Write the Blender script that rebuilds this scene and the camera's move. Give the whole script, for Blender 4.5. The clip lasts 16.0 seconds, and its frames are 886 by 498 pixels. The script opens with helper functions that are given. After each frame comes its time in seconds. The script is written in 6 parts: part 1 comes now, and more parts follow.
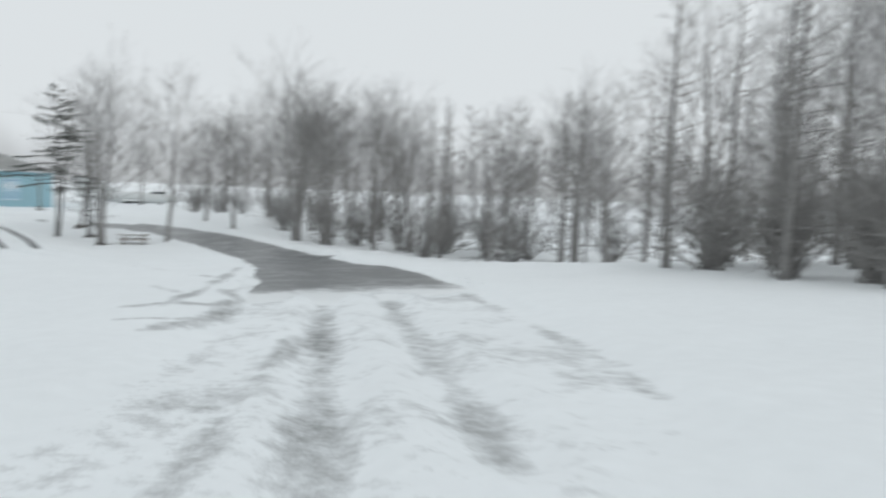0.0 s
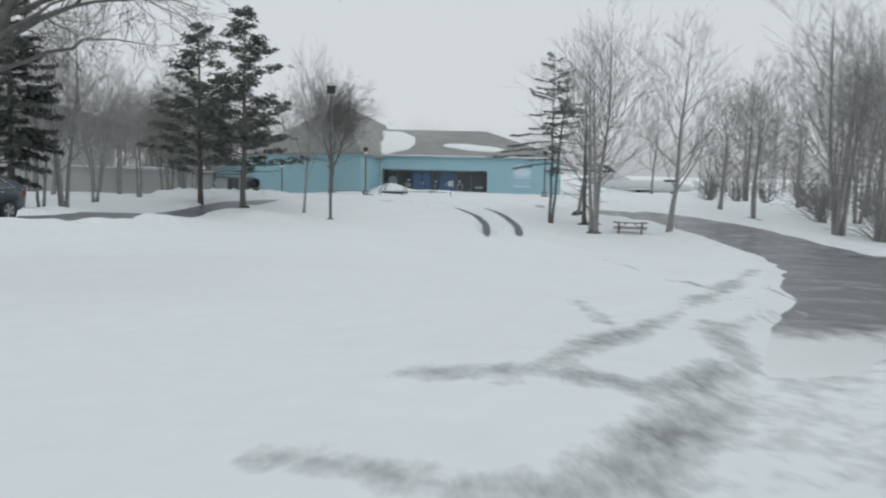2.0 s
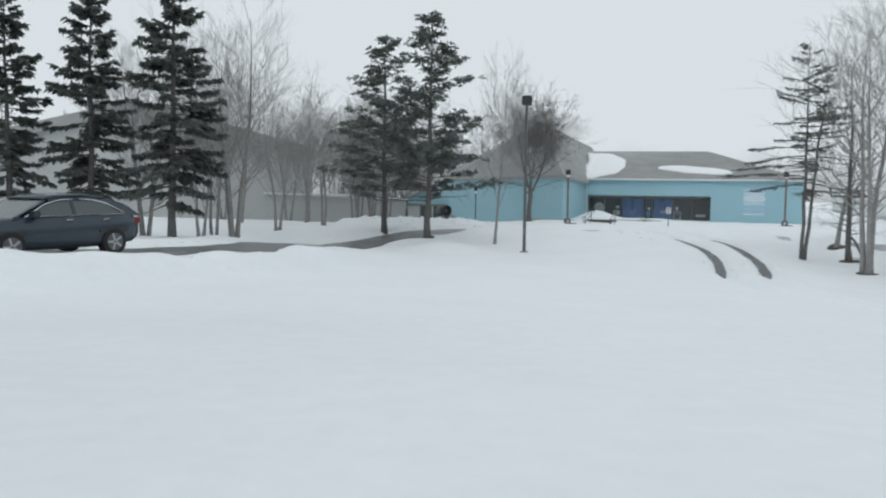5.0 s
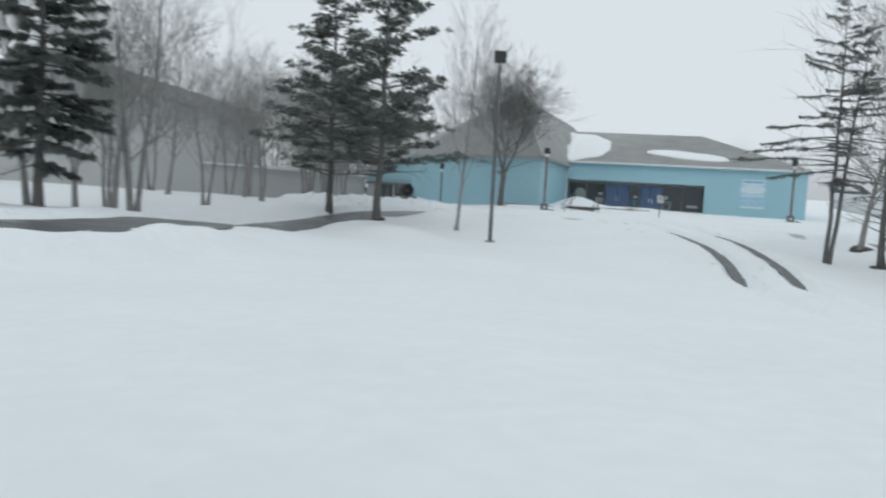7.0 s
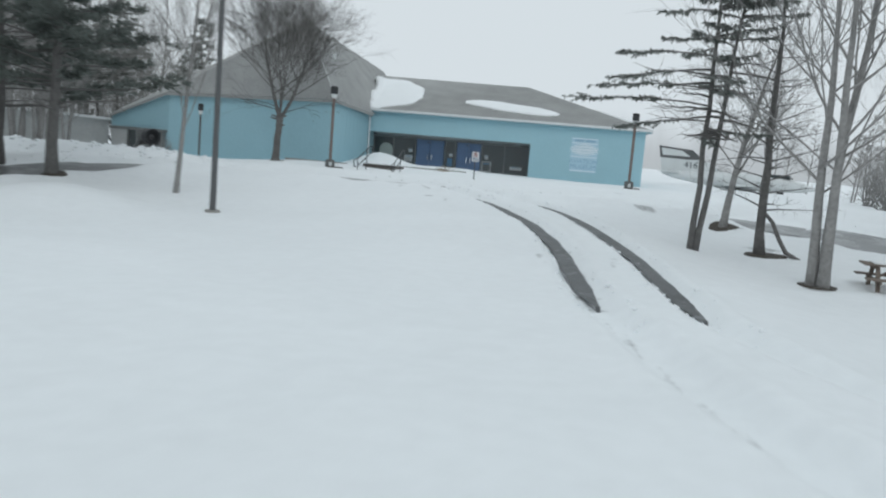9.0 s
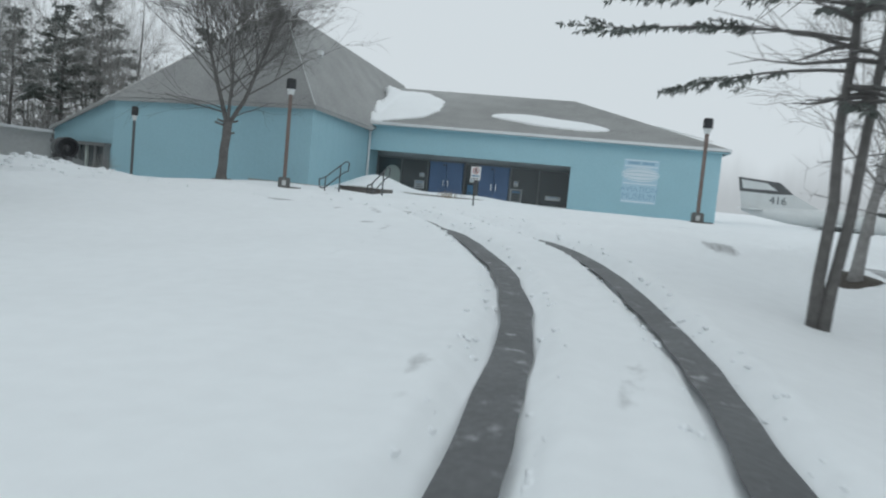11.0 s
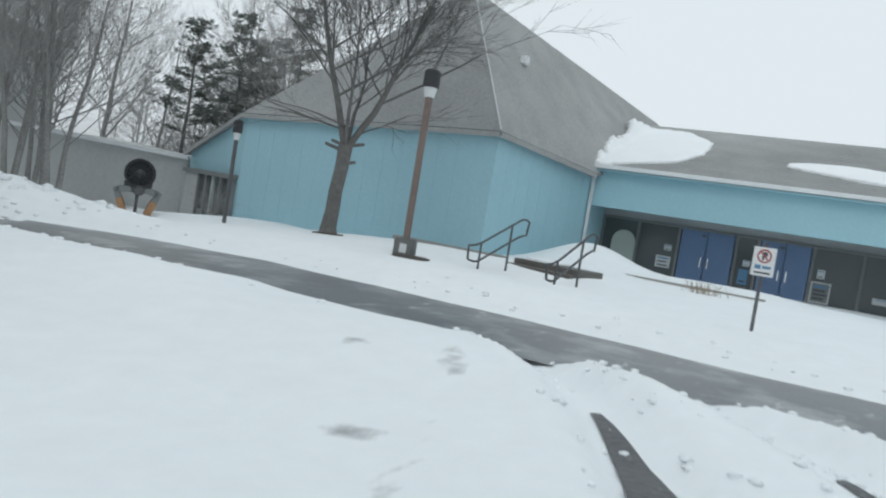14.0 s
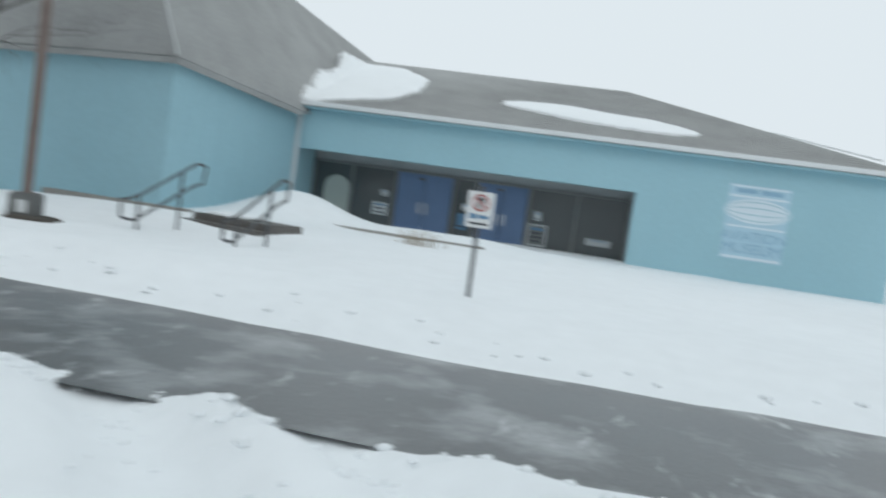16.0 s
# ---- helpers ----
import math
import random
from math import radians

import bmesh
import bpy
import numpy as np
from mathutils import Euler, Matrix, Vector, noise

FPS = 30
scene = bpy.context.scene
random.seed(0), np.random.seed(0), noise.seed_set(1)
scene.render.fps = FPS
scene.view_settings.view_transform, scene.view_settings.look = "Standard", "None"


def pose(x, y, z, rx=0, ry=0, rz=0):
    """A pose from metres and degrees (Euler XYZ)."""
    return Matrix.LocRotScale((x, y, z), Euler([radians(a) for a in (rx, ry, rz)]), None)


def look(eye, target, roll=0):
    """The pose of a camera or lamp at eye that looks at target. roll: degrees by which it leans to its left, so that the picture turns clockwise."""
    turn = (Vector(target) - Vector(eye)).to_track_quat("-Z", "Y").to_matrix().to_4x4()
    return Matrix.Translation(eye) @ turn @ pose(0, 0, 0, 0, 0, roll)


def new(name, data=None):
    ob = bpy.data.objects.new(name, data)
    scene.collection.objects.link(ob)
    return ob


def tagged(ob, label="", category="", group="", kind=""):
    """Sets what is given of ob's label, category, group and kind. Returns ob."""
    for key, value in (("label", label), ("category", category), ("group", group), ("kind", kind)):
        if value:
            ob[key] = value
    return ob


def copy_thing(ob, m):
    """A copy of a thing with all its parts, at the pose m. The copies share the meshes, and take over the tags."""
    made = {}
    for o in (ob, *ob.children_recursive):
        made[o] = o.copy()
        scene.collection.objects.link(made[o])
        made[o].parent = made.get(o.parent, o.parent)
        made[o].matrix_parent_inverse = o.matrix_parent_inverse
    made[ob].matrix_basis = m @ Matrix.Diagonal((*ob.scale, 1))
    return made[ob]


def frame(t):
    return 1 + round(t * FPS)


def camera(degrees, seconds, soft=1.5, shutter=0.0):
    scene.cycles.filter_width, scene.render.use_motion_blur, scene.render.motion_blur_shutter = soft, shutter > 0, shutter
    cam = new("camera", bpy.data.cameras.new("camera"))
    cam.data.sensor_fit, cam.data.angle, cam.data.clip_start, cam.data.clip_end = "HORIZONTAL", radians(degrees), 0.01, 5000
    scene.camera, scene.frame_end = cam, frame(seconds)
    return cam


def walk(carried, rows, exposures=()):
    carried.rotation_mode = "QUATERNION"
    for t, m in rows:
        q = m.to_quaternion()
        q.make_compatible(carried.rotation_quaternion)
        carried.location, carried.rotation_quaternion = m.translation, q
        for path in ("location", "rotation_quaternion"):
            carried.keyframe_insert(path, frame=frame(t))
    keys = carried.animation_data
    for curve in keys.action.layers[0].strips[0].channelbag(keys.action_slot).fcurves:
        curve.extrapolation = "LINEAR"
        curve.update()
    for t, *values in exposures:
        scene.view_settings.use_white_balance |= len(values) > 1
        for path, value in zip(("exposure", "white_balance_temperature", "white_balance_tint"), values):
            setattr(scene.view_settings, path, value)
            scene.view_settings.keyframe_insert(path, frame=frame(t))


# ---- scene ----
cam = camera(57.0, 16.0, soft=2.1, shutter=0.5)
PATH = [
    (0, (9.353, -86.408, 3.854), (10.367, -84.691, 3.7), 2.3),
    (0.5, (11.282, -83.996, 3.41), (11.844, -82.087, 3.208), 1.6),
    (1, (12.189, -80.923, 2.989), (12.358, -78.939, 2.806), 1.3),
    (1.5, (12.446, -78.292, 3.034), (12.407, -76.304, 2.815), 2.0),
    (2, (12.507, -76.109, 2.802), (12.338, -74.126, 2.598), 1.2),
    (2.5, (12.601, -74.454, 2.684), (12.323, -72.484, 2.476), 1.7),
    (3, (12.465, -73.276, 2.827), (12.069, -71.326, 2.619), 1.2),
    (3.5, (12.229, -72.124, 2.926), (11.749, -70.193, 2.721), 1.1),
    (4, (12.273, -71.179, 2.81), (11.714, -69.266, 2.639), 0.8),
    (4.2, (12.137, -70.734, 2.757), (11.555, -68.827, 2.601), 0.9),
    (6.3, (10.587, -64.3, 2.14), (9.825, -62.458, 1.984), 1.4),
    (6.5, (10.475, -63.468, 2.117), (9.723, -61.622, 1.946), 2.3),
    (7, (10.137, -61.492, 2.158), (9.534, -59.593, 1.977), 3.0),
    (7.5, (9.828, -58.794, 1.977), (9.37, -56.857, 1.781), 3.3),
    (8, (9.709, -56.056, 1.762), (9.391, -54.089, 1.588), 2.6),
    (8.2, (9.681, -54.858, 1.889), (9.446, -52.885, 1.658), 4.5),
    (10.3, (11.666, -42.684, 1.192), (11.5, -40.706, 0.94), 4.3),
    (10.5, (11.75, -41.681, 1.109), (11.5, -39.707, 0.907), 4.8),
    (11, (11.726, -39.172, 1.034), (11.352, -37.214, 0.873), 5.3),
    (11.5, (11.57, -36.526, 1.032), (11.111, -34.585, 0.877), 4.5),
    (12, (11.367, -34.028, 1.043), (10.843, -32.102, 0.923), 5.6),
    (12.5, (11.013, -31.694, 1.147), (10.398, -29.792, 1.086), 6.9),
    (13, (10.509, -29.521, 1.283), (9.745, -27.673, 1.246), 6.7),
    (13.5, (9.944, -27.678, 1.372), (9.029, -25.902, 1.272), 7.2),
    (14, (9.416, -26.342, 1.441), (8.445, -24.597, 1.342), 9.3),
    (14.5, (9.051, -25.324, 1.494), (8.075, -23.581, 1.41), 10.0),
    (15, (8.859, -24.601, 1.529), (7.962, -22.814, 1.466), 9.6),
    (15.5, (8.857, -24.047, 1.539), (8.131, -22.185, 1.463), 8.3),
    (16, (9.008, -23.169, 1.529), (8.657, -21.205, 1.399), 8.0),
]
walk(cam, [(t, look(eye, target, roll)) for t, eye, target, roll in PATH], [(0, 0, 6500, 10), (1, -0.06, 6480, 10), (2.5, -0.18, 6440, 9.5), (4, -0.08, 6380, 9), (7, 0, 6280, 8.2), (11, -0.12, 6250, 7.5), (12.5, -0.05, 6250, 7.5), (14.5, 0.12, 6250, 7.5), (16, 0.1, 6250, 7.5)])


# ---- light ----
world = bpy.data.worlds.new("overcast_sky")
scene.world = world
world.use_nodes = True
wn = world.node_tree
for n in list(wn.nodes):
    wn.nodes.remove(n)
sky = wn.nodes.new("ShaderNodeTexSky")
sky.sky_type = "NISHITA"
sky.sun_disc = False
sky.sun_elevation, sky.sun_rotation = radians(38), radians(200)
sky.air_density, sky.dust_density, sky.ozone_density = 1.0, 4.0, 1.0
bw = wn.nodes.new("ShaderNodeRGBToBW")
cloud = wn.nodes.new("ShaderNodeMix")
cloud.data_type = "RGBA"
cloud.inputs[0].default_value = 0.93
cloud.inputs[7].default_value = (7.05, 7.6, 7.85, 1)
bg = wn.nodes.new("ShaderNodeBackground")
bg.inputs["Strength"].default_value = 0.1
wo = wn.nodes.new("ShaderNodeOutputWorld")
wn.links.new(sky.outputs[0], bw.inputs[0])
wn.links.new(bw.outputs[0], cloud.inputs[6])
wn.links.new(cloud.outputs[2], bg.inputs["Color"])
wn.links.new(bg.outputs[0], wo.inputs["Surface"])

sun = new("sun", bpy.data.lights.new("sun", "SUN"))
sun.data.energy, sun.data.angle, sun.data.color = 0.5, radians(40), (1.0, 0.98, 0.95)
sun.matrix_world = look((20, -80, 70), (0, 0, 0))


# ---- materials ----
def material(name, color, rough=0.8, metal=0.0, var=0.15, scale=6.0, fine=60.0, bump=0.1, dist=0.02, spec=0.3, per_object=0.0):
    """Principled surface with variation of tone at two scales and fine relief."""
    m = bpy.data.materials.new(name)
    m.use_nodes = True
    nt = m.node_tree
    p = nt.nodes["Principled BSDF"]
    p.inputs["Roughness"].default_value = rough
    p.inputs["Metallic"].default_value = metal
    p.inputs["Specular IOR Level"].default_value = spec
    tc = nt.nodes.new("ShaderNodeTexCoord")
    n1 = nt.nodes.new("ShaderNodeTexNoise")
    n1.inputs["Scale"].default_value = scale / 4
    n1.inputs["Detail"].default_value = 5
    n2 = nt.nodes.new("ShaderNodeTexNoise")
    n2.inputs["Scale"].default_value = fine / 4
    n2.inputs["Detail"].default_value = 3
    for n in (n1, n2):
        nt.links.new(tc.outputs["Object"], n.inputs["Vector"])
    add = nt.nodes.new("ShaderNodeMath")
    add.operation = "ADD"
    nt.links.new(n1.outputs["Fac"], add.inputs[0])
    nt.links.new(n2.outputs["Fac"], add.inputs[1])
    last = add.outputs[0]
    if per_object:
        info = nt.nodes.new("ShaderNodeObjectInfo")
        ma = nt.nodes.new("ShaderNodeMath")
        ma.operation = "MULTIPLY_ADD"
        ma.inputs[1].default_value = per_object
        nt.links.new(info.outputs["Random"], ma.inputs[0])
        nt.links.new(last, ma.inputs[2])
        last = ma.outputs[0]
    ramp = nt.nodes.new("ShaderNodeMapRange")
    ramp.inputs["From Min"].default_value, ramp.inputs["From Max"].default_value = 0.6, 1.4 + per_object
    ramp.inputs["To Min"].default_value, ramp.inputs["To Max"].default_value = 1 - var, 1 + var
    nt.links.new(last, ramp.inputs["Value"])
    mul = nt.nodes.new("ShaderNodeMix")
    mul.data_type, mul.blend_type = "RGBA", "MULTIPLY"
    mul.inputs[0].default_value = 1
    mul.inputs[6].default_value = (*color, 1)
    nt.links.new(ramp.outputs[0], mul.inputs[7])
    nt.links.new(mul.outputs[2], p.inputs["Base Color"])
    if bump:
        b = nt.nodes.new("ShaderNodeBump")
        b.inputs["Strength"].default_value, b.inputs["Distance"].default_value = bump, dist
        nt.links.new(add.outputs[0], b.inputs["Height"])
        nt.links.new(b.outputs[0], p.inputs["Normal"])
    return m


def nodes_of(m):
    return m.node_tree, m.node_tree.nodes["Principled BSDF"]


def add_stain(m, color, scale, low, high, amount=1.0, axis_scale=(1, 1, 1)):
    """Patches of a second colour with a noise outline."""
    nt, p = nodes_of(m)
    tc = nt.nodes.new("ShaderNodeTexCoord")
    mp = nt.nodes.new("ShaderNodeMapping")
    mp.inputs["Scale"].default_value = axis_scale
    nt.links.new(tc.outputs["Object"], mp.inputs["Vector"])
    n = nt.nodes.new("ShaderNodeTexNoise")
    n.inputs["Scale"].default_value, n.inputs["Detail"].default_value = scale, 8
    n.inputs["Roughness"].default_value = 0.65
    nt.links.new(mp.outputs[0], n.inputs["Vector"])
    r = nt.nodes.new("ShaderNodeMapRange")
    r.inputs["From Min"].default_value, r.inputs["From Max"].default_value = low, high
    r.inputs["To Max"].default_value = amount
    nt.links.new(n.outputs["Fac"], r.inputs["Value"])
    mix = nt.nodes.new("ShaderNodeMix")
    mix.data_type = "RGBA"
    mix.inputs[7].default_value = (*color, 1)
    src = p.inputs["Base Color"].links[0].from_socket
    nt.links.new(r.outputs[0], mix.inputs[0])
    nt.links.new(src, mix.inputs[6])
    nt.links.new(mix.outputs[2], p.inputs["Base Color"])
    return m


SNOW = material("snow", (0.86, 0.885, 0.9), 0.75, var=0.035, scale=1.2, fine=14, bump=0.25, dist=0.05, spec=0.2)
GROUND = material("trodden_snow", (0.86, 0.885, 0.9), 0.75, var=0.035, scale=1.2, fine=14, bump=0.25, dist=0.05, spec=0.2)
gt, gpb = nodes_of(GROUND)
ga = gt.nodes.new("ShaderNodeAttribute")
ga.attribute_name = "slush_and_shade"
gtc = gt.nodes.new("ShaderNodeTexCoord")
gmap = gt.nodes.new("ShaderNodeMapping")
gmap.inputs["Rotation"].default_value = (0, 0, radians(25))
gmap.inputs["Scale"].default_value = (1.7, 1.1, 1)
gno = gt.nodes.new("ShaderNodeTexNoise")
gno.inputs["Scale"].default_value, gno.inputs["Detail"].default_value, gno.inputs["Roughness"].default_value = 2.6, 9, 0.72
gsum = gt.nodes.new("ShaderNodeMath")
gsum.operation = "ADD"
grg = gt.nodes.new("ShaderNodeMapRange")
grg.inputs["From Min"].default_value, grg.inputs["From Max"].default_value = 0.94, 1.38
gmx = gt.nodes.new("ShaderNodeMix")
gmx.data_type = "RGBA"
gmx.inputs[7].default_value = (0.3, 0.307, 0.31, 1)
gt.links.new(gtc.outputs["Object"], gmap.inputs["Vector"])
gt.links.new(gmap.outputs[0], gno.inputs["Vector"])
gt.links.new(gno.outputs["Fac"], gsum.inputs[0])
gt.links.new(ga.outputs["Fac"], gsum.inputs[1])
gt.links.new(gsum.outputs[0], grg.inputs["Value"])
gt.links.new(grg.outputs[0], gmx.inputs[0])
gt.links.new(gpb.inputs["Base Color"].links[0].from_socket, gmx.inputs[6])
gt.links.new(gmx.outputs[2], gpb.inputs["Base Color"])
ROOF_SNOW = material("roof_snow", (0.88, 0.9, 0.91), 0.75, var=0.03, scale=3, fine=30, bump=0.2, dist=0.03, spec=0.2)
ASPHALT = material("wet_asphalt", (0.13, 0.136, 0.14), 0.34, var=0.3, scale=2.0, fine=160, bump=0.25, dist=0.01, spec=0.5)
add_stain(ASPHALT, (0.5, 0.52, 0.53), 0.8, 0.5, 0.68, 0.6)
add_stain(ASPHALT, (0.7, 0.72, 0.73), 2.6, 0.6, 0.7, 0.6, (1.6, 0.5, 1))
rt, rp = nodes_of(ASPHALT)
ra = rt.nodes.new("ShaderNodeAttribute")
ra.attribute_name = "cover"
rtc = rt.nodes.new("ShaderNodeTexCoord")
rmap = rt.nodes.new("ShaderNodeMapping")
rmap.inputs["Rotation"].default_value, rmap.inputs["Scale"].default_value = (0, 0, radians(25)), (1.5, 0.55, 1)
rno = rt.nodes.new("ShaderNodeTexNoise")
rno.inputs["Scale"].default_value, rno.inputs["Detail"].default_value, rno.inputs["Roughness"].default_value = 2.2, 8, 0.68
rsum = rt.nodes.new("ShaderNodeMath")
rsum.operation = "ADD"
rrg = rt.nodes.new("ShaderNodeMapRange")
rrg.inputs["From Min"].default_value, rrg.inputs["From Max"].default_value = 0.82, 1.22
rmx = rt.nodes.new("ShaderNodeMix")
rmx.data_type = "RGBA"
rmx.inputs[7].default_value = (0.84, 0.865, 0.88, 1)
rt.links.new(rtc.outputs["Object"], rmap.inputs["Vector"])
rt.links.new(rmap.outputs[0], rno.inputs["Vector"])
rt.links.new(rno.outputs["Fac"], rsum.inputs[0])
rt.links.new(ra.outputs["Fac"], rsum.inputs[1])
rt.links.new(rsum.outputs[0], rrg.inputs["Value"])
rt.links.new(rrg.outputs[0], rmx.inputs[0])
rt.links.new(rp.inputs["Base Color"].links[0].from_socket, rmx.inputs[6])
rt.links.new(rmx.outputs[2], rp.inputs["Base Color"])
TRACK = material("packed_track", (0.1, 0.104, 0.108), 0.5, var=0.35, scale=4, fine=60, bump=0.5, dist=0.03)
add_stain(TRACK, (0.6, 0.62, 0.63), 3.2, 0.58, 0.7, 0.6)
BLUE = material("blue_painted_siding", (0.345, 0.545, 0.615), 0.7, var=0.06, scale=2, fine=40, bump=0.12, dist=0.01)
SHINGLE = material("grey_shingle", (0.35, 0.355, 0.35), 0.85, var=0.18, scale=3, fine=50, bump=0.4, dist=0.02)
WHITE = material("white_trim_paint", (0.72, 0.74, 0.75), 0.6, var=0.05, bump=0.05)
SIGN_WHITE = material("sign_white", (0.68, 0.76, 0.82), 0.6, var=0.06, bump=0.03)
SIGN_PALE = material("pale_sign_panel", (0.42, 0.6, 0.7), 0.6, var=0.06, bump=0.03)
SIGN_BLUE = material("faded_sign_blue", (0.27, 0.43, 0.56), 0.6, var=0.1, bump=0.03)
GREY_WALL = material("grey_render_wall", (0.47, 0.48, 0.475), 0.85, var=0.1, scale=1, fine=30, bump=0.2)
DOOR_BLUE = material("blue_door_paint", (0.14, 0.215, 0.36), 0.45, var=0.1, bump=0.05)
FRAME = material("dark_bronze_frame", (0.2, 0.21, 0.21), 0.5, var=0.12, bump=0.05)
SOFFIT = material("recess_wall", (0.42, 0.45, 0.46), 0.8, var=0.1, bump=0.1)
CONCRETE = material("concrete", (0.3, 0.29, 0.27), 0.85, var=0.15, scale=3, fine=60, bump=0.3)
# bark of the farther trees, fog haze lightened into its base colour
BARK_HAZED = material("haze_paled_bark", (0.29, 0.283, 0.276), 0.9, var=0.3, scale=6, fine=40, bump=0.6, dist=0.03, spec=0.15)
# bark of conifers and close trees, left dark with no haze in it
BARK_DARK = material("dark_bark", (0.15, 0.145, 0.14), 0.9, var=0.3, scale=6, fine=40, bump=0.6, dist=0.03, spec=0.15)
NEEDLE = material("conifer_needles", (0.12, 0.135, 0.127), 0.85, var=0.35, scale=2, fine=30, bump=0.0, spec=0.15)
PINE_NEEDLE = material("pine_needles", (0.115, 0.135, 0.125), 0.85, var=0.35, scale=2, fine=30, bump=0.0, spec=0.15)
POLE = material("rust_brown_pole", (0.2, 0.155, 0.138), 0.6, var=0.2, scale=4, fine=40, bump=0.1)
POLE_GREY = material("grey_steel_pole", (0.12, 0.123, 0.126), 0.5, metal=0.1, var=0.15, bump=0.05)
BLACK = material("black_enamel", (0.045, 0.047, 0.05), 0.5, var=0.15, bump=0.05)
LAMP_GLASS = material("frosted_lamp_glass", (0.7, 0.72, 0.72), 0.3, var=0.05, bump=0.0)
RAIL = material("dark_painted_steel", (0.1, 0.105, 0.11), 0.45, metal=0.2, var=0.15, bump=0.05)
WOOD = material("weathered_wood", (0.2, 0.165, 0.14), 0.85, var=0.25, scale=8, fine=60, bump=0.4, per_object=0.3)
ORANGE = material("orange_paint", (0.36, 0.21, 0.11), 0.55, var=0.2, bump=0.1)
ALU = material("dull_white_aluminium", (0.66, 0.68, 0.68), 0.45, metal=0.0, var=0.08, bump=0.03)
CAR_PAINT = material("dark_blue_car_paint", (0.035, 0.05, 0.068), 0.25, metal=0.2, var=0.1, bump=0.0, spec=0.6)
TYRE = material("tyre_rubber", (0.03, 0.03, 0.031), 0.85, var=0.2, bump=0.2)
RIM = material("alloy_rim", (0.5, 0.51, 0.52), 0.35, metal=0.8, var=0.1, bump=0.0)
FOOTING = material("weathered_footing", (0.17, 0.175, 0.172), 0.85, var=0.25, scale=4, fine=50, bump=0.3)
WET_STONE = material("wet_dark_concrete", (0.14, 0.132, 0.122), 0.5, var=0.25, scale=3, fine=60, bump=0.3)
TAIL_RED = material("tail_lamp_red", (0.22, 0.035, 0.035), 0.3, var=0.05, bump=0.0)
CHROME = material("chrome_trim", (0.7, 0.71, 0.72), 0.15, metal=1.0, var=0.03, bump=0.0)
SIGN_FACE = material("white_sign_face", (0.74, 0.75, 0.75), 0.5, var=0.04, bump=0.0)
RED = material("red_print", (0.36, 0.07, 0.06), 0.6, var=0.05, bump=0.0)
PRINT = material("dark_print", (0.08, 0.09, 0.1), 0.6, var=0.05, bump=0.0)
PRINT_BLUE = material("blue_print", (0.12, 0.25, 0.4), 0.6, var=0.05, bump=0.0)
PALE = material("pale_panel", (0.45, 0.5, 0.47), 0.7, var=0.08, bump=0.05)
PAPER = material("paper_notice", (0.6, 0.63, 0.64), 0.8, var=0.06, bump=0.0)
SOIL = material("wet_earth", (0.075, 0.066, 0.056), 0.8, var=0.35, scale=8, fine=60, bump=0.5)
DRYGRASS = material("dry_grass", (0.3, 0.24, 0.16), 0.9, var=0.3, bump=0.0)

for leafy in (NEEDLE, PINE_NEEDLE):
    lt, lp = nodes_of(leafy)
    tr = lt.nodes.new("ShaderNodeBsdfTranslucent")
    tr.inputs["Color"].default_value = (0.27, 0.29, 0.27, 1)
    mx = lt.nodes.new("ShaderNodeMixShader")
    mx.inputs[0].default_value = 0.5
    ol = next(n for n in lt.nodes if n.type == "OUTPUT_MATERIAL")
    lt.links.new(lp.outputs[0], mx.inputs[1])
    lt.links.new(tr.outputs[0], mx.inputs[2])
    lt.links.new(mx.outputs[0], ol.inputs["Surface"])

GLASS = bpy.data.materials.new("dark_window_glass")
GLASS.use_nodes = True
gp = GLASS.node_tree.nodes["Principled BSDF"]
gp.inputs["Base Color"].default_value = (0.085, 0.097, 0.1, 1)
gp.inputs["Roughness"].default_value = 0.08
gp.inputs["Specular IOR Level"].default_value = 0.5


# ---- mesh helpers ----
def part(name, bm, mat, parent=None, label="", smooth=False):
    """Link a bmesh as one mesh object, under a thing or a part."""
    me = bpy.data.meshes.new(name)
    bm.to_mesh(me)
    bm.free()
    me.materials.append(mat)
    if smooth:
        for f in me.polygons:
            f.use_smooth = True
    ob = new(name, me)
    ob.parent = parent
    if label:
        ob["label"] = label
    return ob


def mesh_part(name, verts, faces, mat, parent=None, label="", smooth=False):
    me = bpy.data.meshes.new(name)
    me.from_pydata(verts, [], faces)
    me.update()
    me.materials.append(mat)
    if smooth:
        me.polygons.foreach_set("use_smooth", [True] * len(me.polygons))
    ob = new(name, me)
    ob.parent = parent
    if label:
        ob["label"] = label
    return ob


def base(name, x, y, z, rz=0.0, label="", category="", group="", kind=""):
    ob = new(name)
    ob.matrix_basis = pose(x, y, z, 0, 0, rz)
    return tagged(ob, label, category, group, kind)


def box(bm, x0, x1, y0, y1, z0, z1, bevel=0.0, m=None):
    """A box, bevelled if wanted, added to bm."""
    r = bmesh.ops.create_cube(bm, size=1, matrix=Matrix.LocRotScale(((x0 + x1) / 2, (y0 + y1) / 2, (z0 + z1) / 2), None, (x1 - x0, y1 - y0, z1 - z0)))
    vs = r["verts"]
    if bevel:
        es = list({e for v in vs for e in v.link_edges})
        vs = list({v for f in bmesh.ops.bevel(bm, geom=es, offset=bevel, segments=2, affect="EDGES")["faces"] for v in f.verts} | {v for v in vs if v.is_valid})
    if m is not None:
        bmesh.ops.transform(bm, matrix=m, verts=vs)
    return vs


def boxed(*a, **k):
    bm = bmesh.new()
    box(bm, *a, **k)
    return bm


